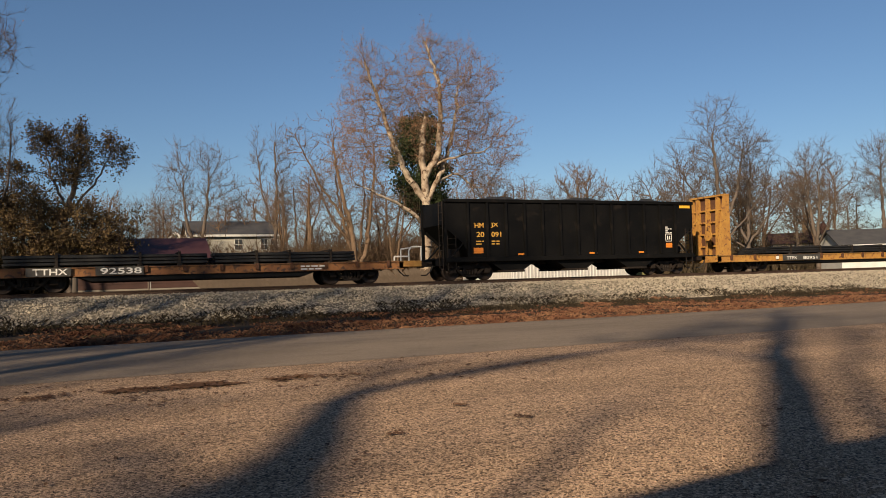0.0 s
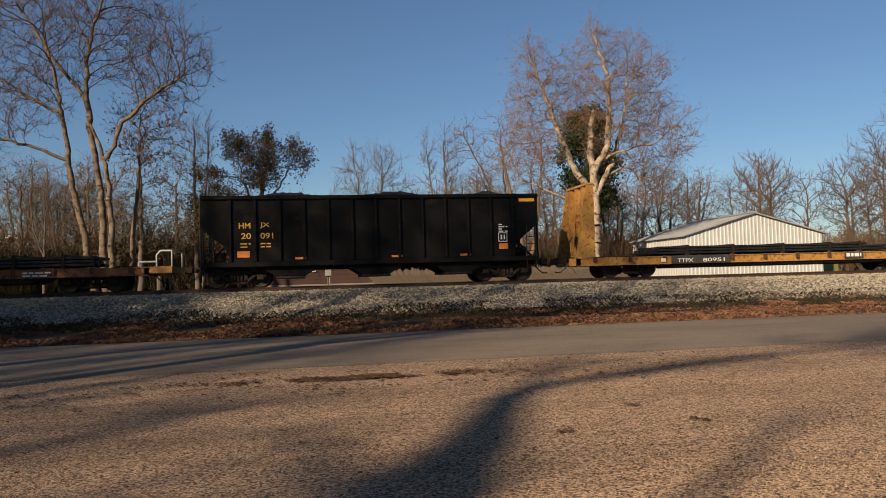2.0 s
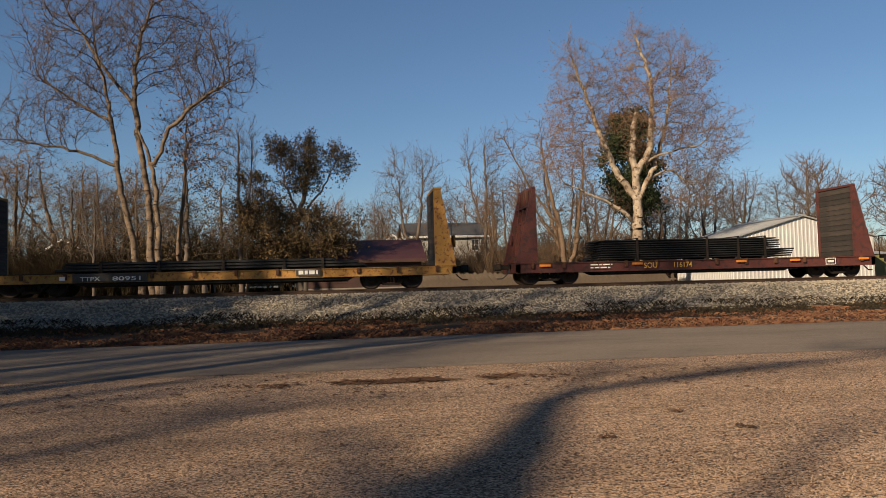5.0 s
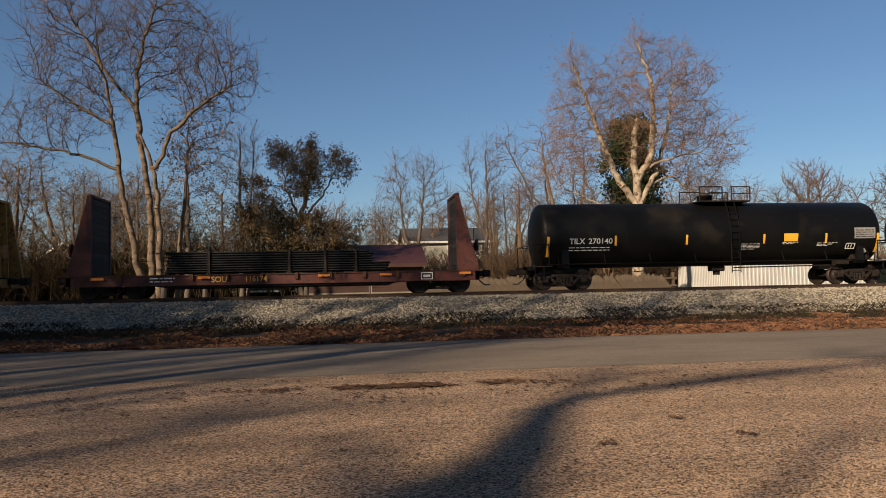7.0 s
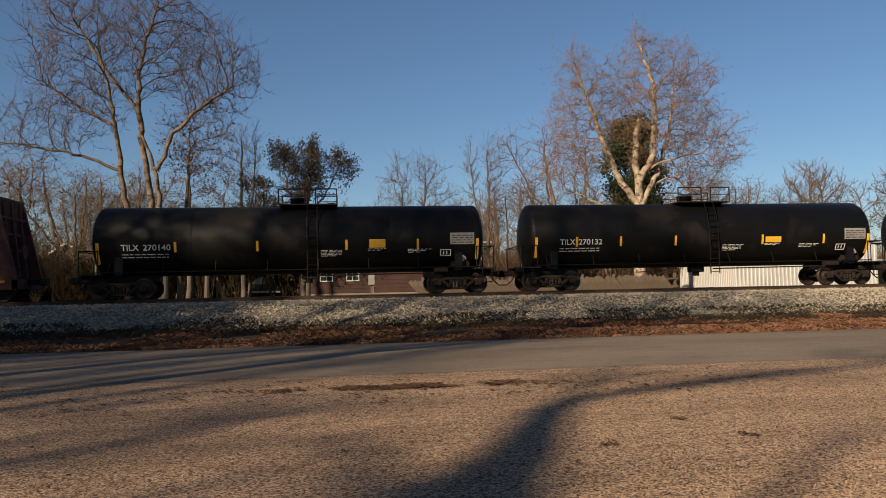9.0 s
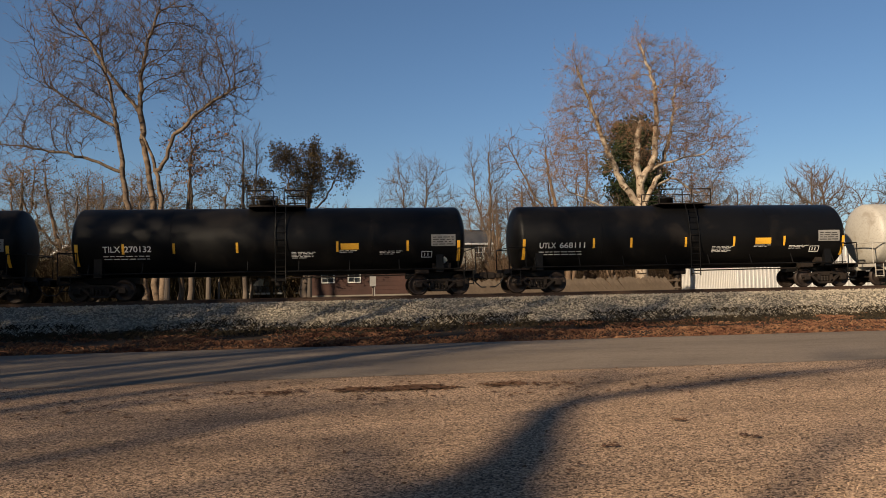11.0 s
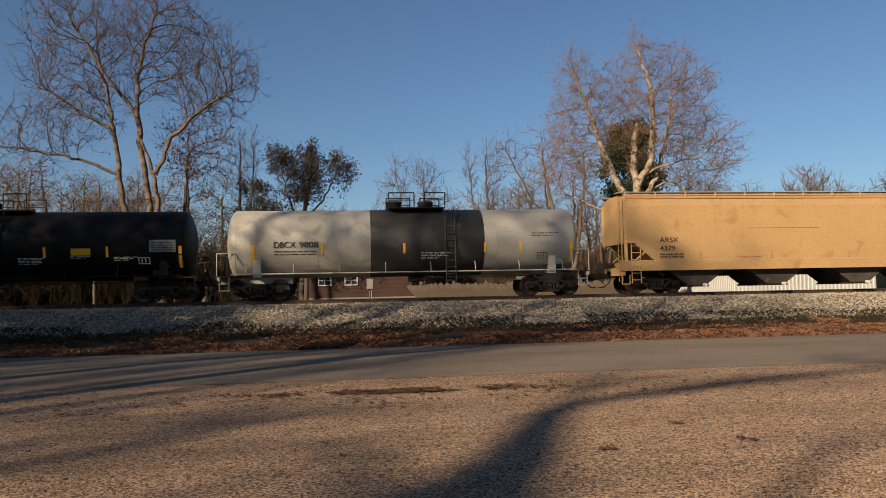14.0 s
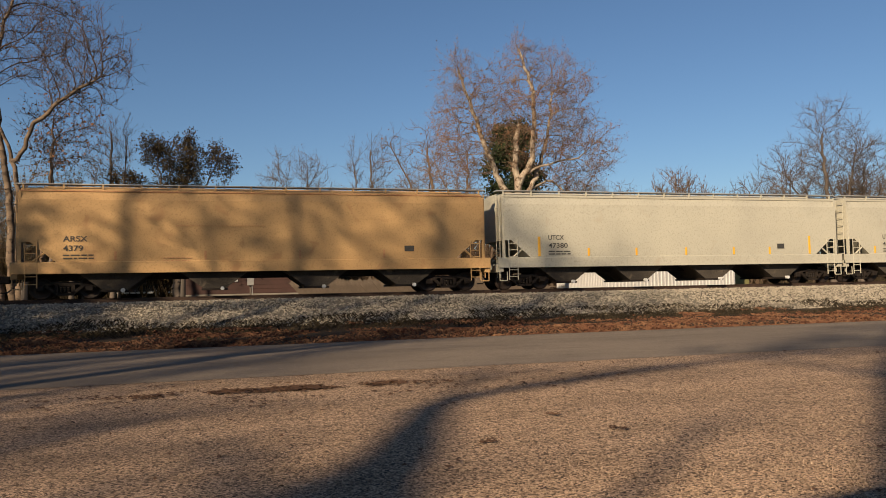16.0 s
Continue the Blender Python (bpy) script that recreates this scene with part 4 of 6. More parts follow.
# added, unseen open canopy behind the viewer; its edge shades the lot's near corner
canopy = thing("porch_canopy", "unseen flat open canopy on posts, added behind the viewer to shade the lot", "canopy", at=(-1.5, -0.55, 0), turn=9.5)
part("roof", Shape().box(-4.0, 7.0, -3.2, 0, 3.28, 3.42, 0.02), SIDING, canopy)
for x in (-3.8, 1.8, 6.8):
    part("post", Shape().box(x - 0.06, x + 0.06, -3.1, -2.98, 0, 3.28, 0.01), SIDING, canopy)


# ---- buildings beyond the track ----
def corrugated(u0, u1, z0, top, depth=0.03, pitch=0.30):
    """A ribbed sheet wall from u0 to u1 with a top line top(u); faces -y."""
    n = int((u1 - u0) / pitch)
    v, f = [], []
    for i in range(n + 1):
        for off, y in ((0, 0), (0.28, 0), (0.40, -depth), (0.72, -depth), (0.84, 0)):
            u = min(u0 + (i + off) * (u1 - u0) / n, u1)
            v += [(u, y, z0), (u, y, top(u))]
            if u >= u1:
                break
    k = len(v) // 2
    f = [(2 * i, 2 * i + 2, 2 * i + 3, 2 * i + 1) for i in range(k - 1)]
    s = Shape()
    return s.add(v, f)


def metal_shed(at, turn, w, d, eave, apex):
    root = thing("metal_shed", "white corrugated metal shed with a low gable roof", "shed", at=at, turn=turn)
    part("gable_wall", corrugated(0, w, 0, lambda u: eave + (apex - eave) * (1 - abs(2 * u / w - 1))), GALV, root)
    side = part("side_wall", corrugated(0, d, 0, lambda u: eave), GALV, root)
    side.matrix_basis = pose(0, d, 0, 0, 0, -90)
    other = part("side_wall", corrugated(0, d, 0, lambda u: eave), GALV, root)
    other.matrix_basis = pose(w, 0, 0, 0, 0, 90)
    back = Shape().prism([(0.05, 0), (w - 0.05, 0), (w - 0.05, eave), (w / 2, apex), (0.05, eave)], "y", d - 0.08, d)
    part("back_wall", back, GALV, root)
    o, t = 0.25, 0.06
    for sgn in (0, 1):
        ex = -o if sgn == 0 else w + o
        ez = eave - (apex - eave) * o / (w / 2)
        s = Shape().prism([(ex, ez + 0.02), (w / 2, apex + 0.02), (w / 2, apex + 0.02 + t), (ex, ez + 0.02 + t)], "y", -o, d + o)
        n = int(d / 0.6)
        for i in range(n + 1):
            y = -o + i * (d + 2 * o) / n
            s.prism([(ex, ez + t), (w / 2, apex + t), (w / 2, apex + t + 0.05), (ex, ez + t + 0.05)], "y", y - 0.02, y + 0.02)
        part("roof", s, ROOFTIN, root)
    part("ridge_cap", Shape().prism([(w / 2 - 0.3, apex + 0.05), (w / 2, apex + 0.13), (w / 2 + 0.3, apex + 0.05), (w / 2, apex + 0.19)], "y", -o, d + o), ROOFTIN, root)
    return root


metal_shed((28.5, 54.0, FAR_Z - 0.05), -2, 11.2, 10.2, 3.2, 4.8)


def window(parent, x, y, z, w, h, name="window"):
    fr = Shape()
    for a, b, c, d in ((-w / 2, w / 2, 0, 0.07), (-w / 2, w / 2, h - 0.07, h), (-w / 2, -w / 2 + 0.07, 0.07, h - 0.07), (w / 2 - 0.07, w / 2, 0.07, h - 0.07), (-0.02, 0.02, 0.07, h - 0.07), (-w / 2 + 0.07, w / 2 - 0.07, h / 2 - 0.02, h / 2 + 0.02)):
        fr.box(a, b, -0.06, 0.02, c, d)
    f = part(name, fr, TRIMW, parent, "white window frame", at=(x, y, z))
    part("pane", Shape().box(-w / 2 + 0.05, w / 2 - 0.05, -0.02, 0.0, 0.05, h - 0.05), GLASS, f)
    return f


def house(name, label, at, turn, w, d, eave, ridge, wallm, roofm, windows=(), gable_front=False, chimney=None, base=None, edge=None):
    root = thing(name, label, "house", at=at, turn=turn)
    if gable_front:
        prof = [(0, 0), (w, 0), (w, eave), (w / 2, ridge), (0, eave)]
        part("wall", Shape().prism(prof, "y", 0, d), wallm, root)
        for a, b in ((-0.35, w / 2), (w + 0.35, w / 2)):
            ez = eave - (ridge - eave) * 0.35 / (w / 2)
            part("roof", Shape().prism([(a, ez), (b, ridge), (b, ridge + 0.16), (a, ez + 0.16)], "y", -0.35, d + 0.35), roofm, root)
        part("fascia", Shape().prism([(-0.35, eave - 0.3), (w / 2, ridge - 0.12), (w + 0.35, eave - 0.3), (w + 0.35, eave - 0.12), (w / 2, ridge + 0.1), (-0.35, eave - 0.12)], "y", -0.40, -0.355), TRIMW, root)
    else:
        part("wall", Shape().prism([(0, 0), (d, 0), (d, eave), (d / 2, ridge), (0, eave)], "x", 0, w), wallm, root)
        for a, b in ((-0.4, d / 2), (d + 0.4, d / 2)):
            ez = eave - (ridge - eave) * 0.4 / (d / 2)
            part("roof", Shape().prism([(a, ez), (b, ridge), (b, ridge + 0.16), (a, ez + 0.16)], "x", -0.4, w + 0.4), roofm, root)
        part("fascia", Shape().box(-0.4, w + 0.4, -0.45, -0.405, eave - 0.28, eave - 0.05), edge or TRIMW, root)
    laps = Shape()
    for i in range(int(eave / 0.32)):
        laps.box(0, w, -0.02, 0.0, i * 0.32, i * 0.32 + 0.03)
    part("siding_laps", laps, wallm, root)
    for x, z, ww, hh in windows:
        window(root, x, -0.01, z, ww, hh)
    if chimney:
        part("chimney", Shape().box(chimney[0], chimney[0] + 0.8, chimney[1], chimney[1] + 0.6, eave - 1, ridge + 0.5), REDWALL, root)
    if base:
        part("plinth", Shape().box(-0.06, w + 0.06, -0.06, d + 0.06, 0, base), CONCRETE, root)
    return root


house("two_storey_house", "pale two-storey house with a dark shingle roof", (7.3, 88, FAR_Z), 1, 10.0, 8, 5.9, 7.5, SIDING, SHINGLE, [(1.2, 4.1, 1.0, 1.3), (5.1, 4.1, 1.0, 1.3), (7.9, 4.1, 0.9, 1.3), (9.0, 4.1, 0.9, 1.3), (3.0, 0.9, 1.2, 1.4), (8.4, 0.9, 1.2, 1.4)])
house("small_house", "small white gabled house with a brown roof behind the barn", (3.6, 92, FAR_Z), 0, 4.8, 7, 4.6, 6.3, TRIMW, REDWALL, [(2.4, 3.2, 0.9, 1.2)], gable_front=True, chimney=(4.0, 5))
barn = house("low_barn", "long low red barn with a maroon metal roof", (-2.8, 60, FAR_Z), 1, 8.9, 7, 2.45, 3.95, REDWALL, MAROON, [(3.4, 1.2, 1.0, 0.8), (1.4, 1.2, 1.0, 0.8)], base=0.28, edge=REDWALL)
house("cottage", "small brown cottage among the trees", (-29.5, 78, FAR_Z), 8, 6.0, 6, 3.6, 5.6, OLDWOOD, SHINGLE, [(1.6, 0.9, 0.9, 1.1), (4.4, 0.9, 0.9, 1.1)], gable_front=True)
house("white_house", "white house with a dark roof beyond the field", (71.5, 60, FAR_Z), -30, 7.5, 7, 2.7, 4.3, TRIMW, SHINGLE, [(2.0, 1.0, 1.0, 1.2), (5.5, 1.0, 1.0, 1.2)])
house("white_house", "white gabled house with a dark roof", (78, 57, FAR_Z), -30, 6.5, 9, 2.8, 4.6, TRIMW, SHINGLE, [(3.2, 1.0, 1.2, 1.2)], gable_front=True)
tower = thing("turret_house", "pale house with a red conical turret roof", "house", at=(80.5, 72, FAR_Z), turn=-40)
part("wall", Shape().box(-4.5, 4.5, 0, 6, 0, 3.4), SIDING, tower)
part("roof", Shape().prism([(-0.4, 3.4), (3, 4.9), (6.4, 3.4)], "x", -4.8, 4.8), REDWALL, tower)
part("turret", Shape().lathe([(0, 1.2), (4.4, 1.2)], 12, "z", (1.5, -0.3, 0)), SIDING, tower)
part("turret_roof", Shape().lathe([(4.4, 1.5), (4.9, 0.8), (6.1, 0.05)], 12, "z", (1.5, -0.3, 0)), REDWALL, tower)

# old board fence; its planks lean to stand in for slanting branch shadows
FENCEWOOD = material("dark_weathered_board", (0.123, 0.0943, 0.0697), (0.0697, 0.0508, 0.0377), 1.2, 20, 0.95, bump=0.2, c=(0.1804, 0.1476, 0.1148), patch=0.60, gloss=0.15)
fence = thing("board_fence", "weathered brown-grey board fence, boards leaned to imitate slanting branch shadows", "fence", at=(4.8, 50, FAR_Z - 0.05), turn=0)
for z in (0.35, 0.85):
    part("rail", Shape().box(0, 17.6, 0.06, 0.12, z, z + 0.1), FENCEWOOD, fence)
plank = Shape().box(-0.14, 0.14, -0.015, 0.015, 0, 1.42, 0.004).mesh("board", FENCEWOOD)
for i in range(88):
    b = part("board", plank, None, fence)
    b.matrix_basis = pose(0.3 + i * 0.195, rnd.uniform(-0.03, 0.03), rnd.uniform(-0.05, 0.02), rnd.uniform(-4, 3), -40 + rnd.uniform(-5, 5), 0)
for i in range(9):
    part("post", Shape().box(-0.07, 0.07, 0.13, 0.27, 0, 1.3, 0.01), FENCEWOOD, fence, at=(0.2 + i * 2.15, 0, 0))
panel = thing("olive_shed", "small olive-painted shed beside the metal shed", "shed", at=(41.0, 57, FAR_Z))
part("wall", Shape().box(0, 2.6, 0, 2.5, 0, 1.9, 0.02), OLIVE, panel)
part("roof", Shape().prism([(-0.15, 1.92), (2.65, 2.2), (2.65, 2.28), (-0.15, 2.0)], "x", -0.15, 2.75), ROOFTIN, panel)


def utility_pole(at, h, r, label, box=False):
    root = thing("utility_pole", label, "pole", at=at)
    part("pole", Shape().tube((0, 0, 0), (0, 0, h), r, r * 0.8, 10), OLDWOOD, root)
    if box:
        part("meter_box", Shape().box(-0.18, 0.18, -r - 0.16, -r + 0.01, 0.9, 1.5, 0.02), GREYBOX, root)
        part("conduit", Shape().tube((0.1, -r - 0.02, 0), (0.1, -r - 0.02, 0.9), 0.03), GREYBOX, root)
    return root


utility_pole((16.1, 80, FAR_Z), 7.3, 0.13, "pale wooden utility pole beside the house")
utility_pole((1.55, 46, FAR_Z - 0.1), 1.6, 0.05, "short post with a grey meter box", True)
for x, y, h, r in [(-10.2, 46, 1.6, 0.17), (-7.9, 46, 1.6, 0.15), (-2.15, 46, 1.6, 0.15), (-7.4, 46.5, 1.5, 0.06)]:
    stub = thing("fence_post", "weathered round wooden post in the grass", "post", "posts beyond the track", at=(x, y, FAR_Z - 0.1))
    part("post", Shape().tube((0, 0, 0), (0.03, 0, h), r, r * 0.85, 9), OLDWOOD, stub, bevel=0.01)


def pickup(at, turn):
    root = thing("pickup_truck", "black pickup truck with bright lower trim, parked on the grass", "pickup truck", at=at, turn=turn)
    s = Shape().prism([(-2.75, 0.45), (2.7, 0.45), (2.78, 0.75), (2.7, 1.0), (1.35, 1.08), (0.65, 1.75), (-0.75, 1.78), (-0.95, 1.12), (-2.72, 1.08)], "y", -0.92, 0.92)
    part("body", s, TRUCKPAINT, root, bevel=0.06)
    for y in (-0.925, 0.925):
        part("window", Shape().prism([(0.55, 1.65), (1.1, 1.12), (-0.8, 1.12), (-0.68, 1.68)], "y", y - 0.004, y + 0.004), GLASS, root)
        part("rocker_trim", Shape().box(-2.7, 2.7, y - 0.02, y + 0.02, 0.42, 0.56), CHROME, root)
    part("front_bumper", Shape().box(2.72, 2.92, -0.9, 0.9, 0.45, 0.7, 0.04), CHROME, root)
    part("rear_bumper", Shape().box(-2.92, -2.72, -0.9, 0.9, 0.5, 0.7, 0.04), CHROME, root)
    for x in (-1.8, 1.75):
        for y in (-0.85, 0.85):
            w = part("wheel", Shape().lathe([(-0.13, 0.28), (-0.13, 0.36), (-0.09, 0.4), (0.09, 0.4), (0.13, 0.36), (0.13, 0.28)], 20, "y"), RUBBER, root, at=(x, y, 0.4))
            part("rim", Shape().lathe([(-0.14, 0.1), (-0.11, 0.25), (0.11, 0.25), (0.14, 0.1)], 16, "y"), CHROME, w)


pickup((-6.3, 64, FAR_Z + 0.02), 178)
pickup_2 = thing("parked_car", "pale hatchback parked by the barn", "car", at=(-2.2, 70, FAR_Z + 0.02))
part("body", Shape().prism([(-1.9, 0.35), (1.9, 0.35), (1.95, 0.7), (1.2, 0.85), (0.6, 1.4), (-1.2, 1.42), (-1.9, 0.9)], "y", -0.8, 0.8), CHROME, pickup_2, bevel=0.06)
for x in (-1.2, 1.2):
    part("wheel", Shape().lathe([(-0.1, 0.2), (-0.1, 0.3), (0.1, 0.3), (0.1, 0.2)], 16, "y"), RUBBER, pickup_2, at=(x, -0.74, 0.3))


# ---- the train ----
TURNING = []   # wheelsets, keyed at the end
CARS = []      # (thing, place along the train)
WHEEL_R = 0.44
wheel_shape = Shape()
for y in (-0.755, 0.755):
    o = -1 if y < 0 else 1
    wheel_shape.lathe([(-0.07 * o, 0.10), (-0.075 * o, 0.17), (-0.02 * o, 0.22), (-0.02 * o, 0.33), (-0.07 * o, 0.38), (-0.075 * o, 0.468), (-0.05 * o, 0.468), (-0.03 * o, 0.445), (0.06 * o, WHEEL_R - 0.005), (0.065 * o, 0.38), (0.02 * o, 0.34), (0.01 * o, 0.22), (0.09 * o, 0.16), (0.09 * o, 0.09)], 28, "y", (0, y, 0))
wheel_shape.tube((0, -1.02, 0), (0, 1.02, 0), 0.075, n=10)
for y in (-1.03, 1.03):
    wheel_shape.box(-0.10, 0.10, y - 0.025, y + 0.025, -0.03, 0.03)
wheel_shape.smooth = True
WHEELSET = wheel_shape.mesh("wheelset", WHEEL)


def bogie_shape():
    s = Shape()
    for y in (-1.0, 1.0):
        a, b = y - 0.07, y + 0.07
        # cast side frame: top chord, sloping tension members, journal boxes
        s.prism([(-1.12, 0.55), (-0.75, 0.60), (-0.45, 0.70), (0.45, 0.70), (0.75, 0.60), (1.12, 0.55), (1.12, 0.44), (0.78, 0.47), (0.48, 0.58), (-0.48, 0.58), (-0.78, 0.47), (-1.12, 0.44)], "y", a, b)
        s.prism([(-0.72, 0.50), (-0.60, 0.54), (-0.22, 0.26), (0.22, 0.26), (0.60, 0.54), (0.72, 0.50), (0.30, 0.15), (-0.30, 0.15)], "y", a, b)
        for x in (-0.30, 0.30):
            s.box(x - 0.07, x + 0.07, a, b, 0.24, 0.62)
        for x in (-0.89, 0.89):
            s.box(x - 0.14, x + 0.14, y - 0.11, y + 0.11, 0.32, 0.56, 0.03)
        for x in (-0.14, 0.0, 0.14):
            s.lathe([(0.27, 0.055), (0.30, 0.068), (0.34, 0.055), (0.38, 0.068), (0.42, 0.055), (0.46, 0.068), (0.50, 0.055)], 8, "z", (x, y, 0))
    s.box(-0.22, 0.22, -1.05, 1.05, 0.50, 0.66, 0.03)
    for x in (-0.5, 0.5):
        s.box(x - 0.05, x + 0.05, -0.85, 0.85, 0.36, 0.48)
    return s


BOGIE = bogie_shape().mesh("bogie", IRON, 0.008)


def add_bogies(root, places):
    for x in places:
        b = part("bogie", BOGIE, None, root, at=(x, 0, 0))
        for dx in (-0.89, 0.89):
            w = part("wheelset", WHEELSET, None, b)
            TURNING.append((w, dx))


def add_couplers(root, x0, x1, mat=IRON):
    for x, o in ((x0, -1), (x1, 1)):
        s = Shape().box(min(x, x + 0.45 * o), max(x, x + 0.45 * o), -0.10, 0.10, 0.70, 0.92, 0.02)
        s.box(min(x + 0.42 * o, x + 0.72 * o), max(x + 0.42 * o, x + 0.72 * o), -0.17, 0.17, 0.66, 0.96, 0.05)
        part("coupler", s, IRON, root)
        hose = Shape().path([(x + 0.05 * o, -0.35, 0.72), (x + 0.2 * o, -0.38, 0.48), (x + 0.42 * o, -0.36, 0.30), (x + 0.66 * o, -0.3, 0.30)], 0.028)
        part("air_hose", hose, RUBBER, root)


def car(name, label, s0):
    root = thing(name, label, "railway car", "cars of the freight train", at=(s0, TRACK_Y, RAIL_Z))
    CARS.append((root, s0, 0.0))
    return root


def bars(root, mat, x, y, z, rows, face=0.0, h=0.05, gap=0.10):
    """Small writing too fine to read, as plain bars: rows of widths."""
    s = Shape()
    rr = random.Random(int(abs(x * 100)))
    for i, w in enumerate(rows):
        u = 0.0
        while u < w - 0.05:
            k = min(rr.uniform(0.10, 0.34), w - u)
            s.box(u, u + k, -0.003, 0.003, -i * gap - h, -i * gap)
            u += k + 0.06
    ob = tagged(part("small_writing", s, mat, root), kind="stuff")
    ob.matrix_basis = pose(x, y, z, -face, 0, 0)
    return ob


def patch(root, mat, x, y, z, w, h, face=0.0, name="reflector"):
    ob = part(name, Shape().box(0, w, -0.004, 0.004, 0, h), mat, root)
    ob.matrix_basis = pose(x, y, z, -face, 0, 0)
    return ob


def ladder(root, x, y, z0, z1, w, n, mat, axis="x"):
    s = Shape()
    for k in (0, w):
        p = (x + k, y) if axis == "x" else (x, y + k)
        s.tube((*p, z0), (*p, z1), 0.022, n=6)
    for i in range(n):
        z = z0 + (z1 - z0) * (i + 0.5) / n
        q = (x + w, y) if axis == "x" else (x, y + w)
        s.tube((x, y, z), (*q, z), 0.018, n=6)
    return part("ladder", s, mat, root)


# tank cars
TANK_Z, TANK_R = 2.44, 1.475


def on_tank(z):
    """Depth and tilt of the near side of the tank at height z."""
    k = (z - TANK_Z) / TANK_R
    return -math.sqrt(max(0, 1 - k * k)) * TANK_R - 0.014, math.degrees(math.asin(k))


def tank_paint(root, mat, x, z, w, h, name="reflector", steps=3):
    s = Shape()
    for i in range(steps):
        za, zb = z + h * i / steps, z + h * (i + 1) / steps
        ya, yb = on_tank(za)[0], on_tank(zb)[0]
        s.add([(x, ya, za), (x + w, ya, za), (x + w, yb, zb), (x, yb, zb)], [(0, 1, 2, 3)])
    return part(name, s, mat, root)


def tank_text(root, text, size, width, mat, x, z):
    y, f = on_tank(z)[0], on_tank(z + size / 2)[1]
    return lettering(text, size, width, mat, root, x, min(y, on_tank(z + size)[0]) - 0.006, z, f)


def tank_bars(root, mat, x, z, rows, h=0.05, gap=0.10):
    y, f = on_tank(z)[0], on_tank(z - gap * len(rows) / 2)[1]
    return bars(root, mat, x, y - 0.012, z, rows, f, h, gap)


def tank_car(label, s0, half, bogies, paint, stripes, band=None, dome_x=0.0, two_domes=False, frame_mat=None, ends=None, rung_x=0.0):
    root = car("tank_car", label, s0)
    frame_mat = frame_mat or paint
    k = 0.42
    prof = [(-half + k - k * math.cos(math.pi / 2 * i / 6), TANK_R * max(0.02, math.sin(math.pi / 2 * i / 6))) for i in range(7)]
    prof += [(-x, r) for x, r in prof[::-1]]
    shell = Shape().lathe(prof, 56, "x", (0, 0, TANK_Z))
    shell.smooth = True
    part("tank", shell, paint, root)
    if band:
        s = Shape().lathe([(band[0], TANK_R + 0.001), (band[0] + 0.01, TANK_R + 0.010), (band[1] - 0.01, TANK_R + 0.010), (band[1], TANK_R + 0.001)], 56, "x", (0, 0, TANK_Z))
        s.smooth = True
        part("painted_band", s, BAND, root, "worn black band round the tank")
    for x in (-half * 0.5, 0.0, half * 0.5):
        s = Shape().lathe([(x - 0.02, TANK_R), (x - 0.02, TANK_R + 0.006), (x + 0.02, TANK_R + 0.006), (x + 0.02, TANK_R)], 48, "x", (0, 0, TANK_Z))
        part("weld_seam", s, BAND if band and abs(x) < 1 else paint, root)
    # stub sills, bolsters, side walkway rails
    for o in (-1, 1):
        e = o * (half + 0.28)
        part("stub_sill", Shape().box(min(e, o * (bogies - 1.4)), max(e, o * (bogies - 1.4)), -0.30, 0.30, 0.72, 1.06, 0.02), frame_mat, root)
        part("bolster", Shape().prism([(-1.35, 0.98), (1.35, 0.98), (1.30, 1.75), (1.1, 1.35), (-1.1, 1.35), (-1.30, 1.75)], "x", o * bogies - 0.16, o * bogies + 0.16), frame_mat, root)
        part("end_platform", Shape().box(min(e, e - 0.9 * o), max(e, e - 0.9 * o), -1.45, 1.45, 1.02, 1.07), IRON, root)
        part("end_sill", Shape().box(min(e, e - 0.12 * o), max(e, e - 0.12 * o), -1.45, 1.45, 0.88, 1.02), frame_mat, root)
        for y in (-1.43, 1.43):
            rail = Shape().path([(e, y, 1.05), (e, y, 2.0), (e - 0.75 * o, y, 2.0), (e - 0.75 * o, y, 1.05)], 0.024)
            part("side_railing", rail, frame_mat, root)
        part("end_rail", Shape().path([(e, -1.40, 2.0), (e, 1.40, 2.0)], 0.024), frame_mat, root)
        step = Shape()
        for x in (e - 0.1 * o, e - 0.5 * o):
            step.tube((x, -1.44, 1.04), (x, -1.44, 0.42), 0.022, n=6)
        for z in (0.45, 0.72):
            step.tube((e - 0.1 * o, -1.44, z), (e - 0.5 * o, -1.44, z), 0.022, n=6)
        part("sill_step", step, frame_mat, root)
    rail = Shape()
    for y in (-1.46, 1.46):
        rail.tube((-half + 0.3, y, 1.12), (half - 0.3, y, 1.12), 0.028, n=6)
        for i in range(8):
            x = -half + 0.9 + i * (2 * half - 1.8) / 7
            rail.tube((x, y, 1.12), (x, y * 0.86, 1.55), 0.022, n=6)
    part("side_rail", rail, frame_mat, root)
    # manway, valves, platform with railing, ladder
    top = TANK_Z + TANK_R
    places = (dome_x - 0.92, dome_x + 0.5) if two_domes else (dome_x - 0.45,)
    for x in places:
        s = Shape().lathe([(top - 0.06, 0.34), (top + 0.30, 0.34), (top + 0.31, 0.37), (top + 0.36, 0.37), (top + 0.40, 0.28), (top + 0.42, 0.05)], 18, "z", (x, 0, 0))
        s.smooth = True
        part("manway", s, BAND if band else BLACK, root)
    part("valve_housing", Shape().box(dome_x + 0.85, dome_x + 1.15, -0.15, 0.15, top - 0.05, top + 0.16, 0.03), IRON, root)
    part("top_platform", Shape().box(dome_x - 1.2, dome_x + 1.25, -1.05, 1.05, top - 0.02, top + 0.03), IRON, root)
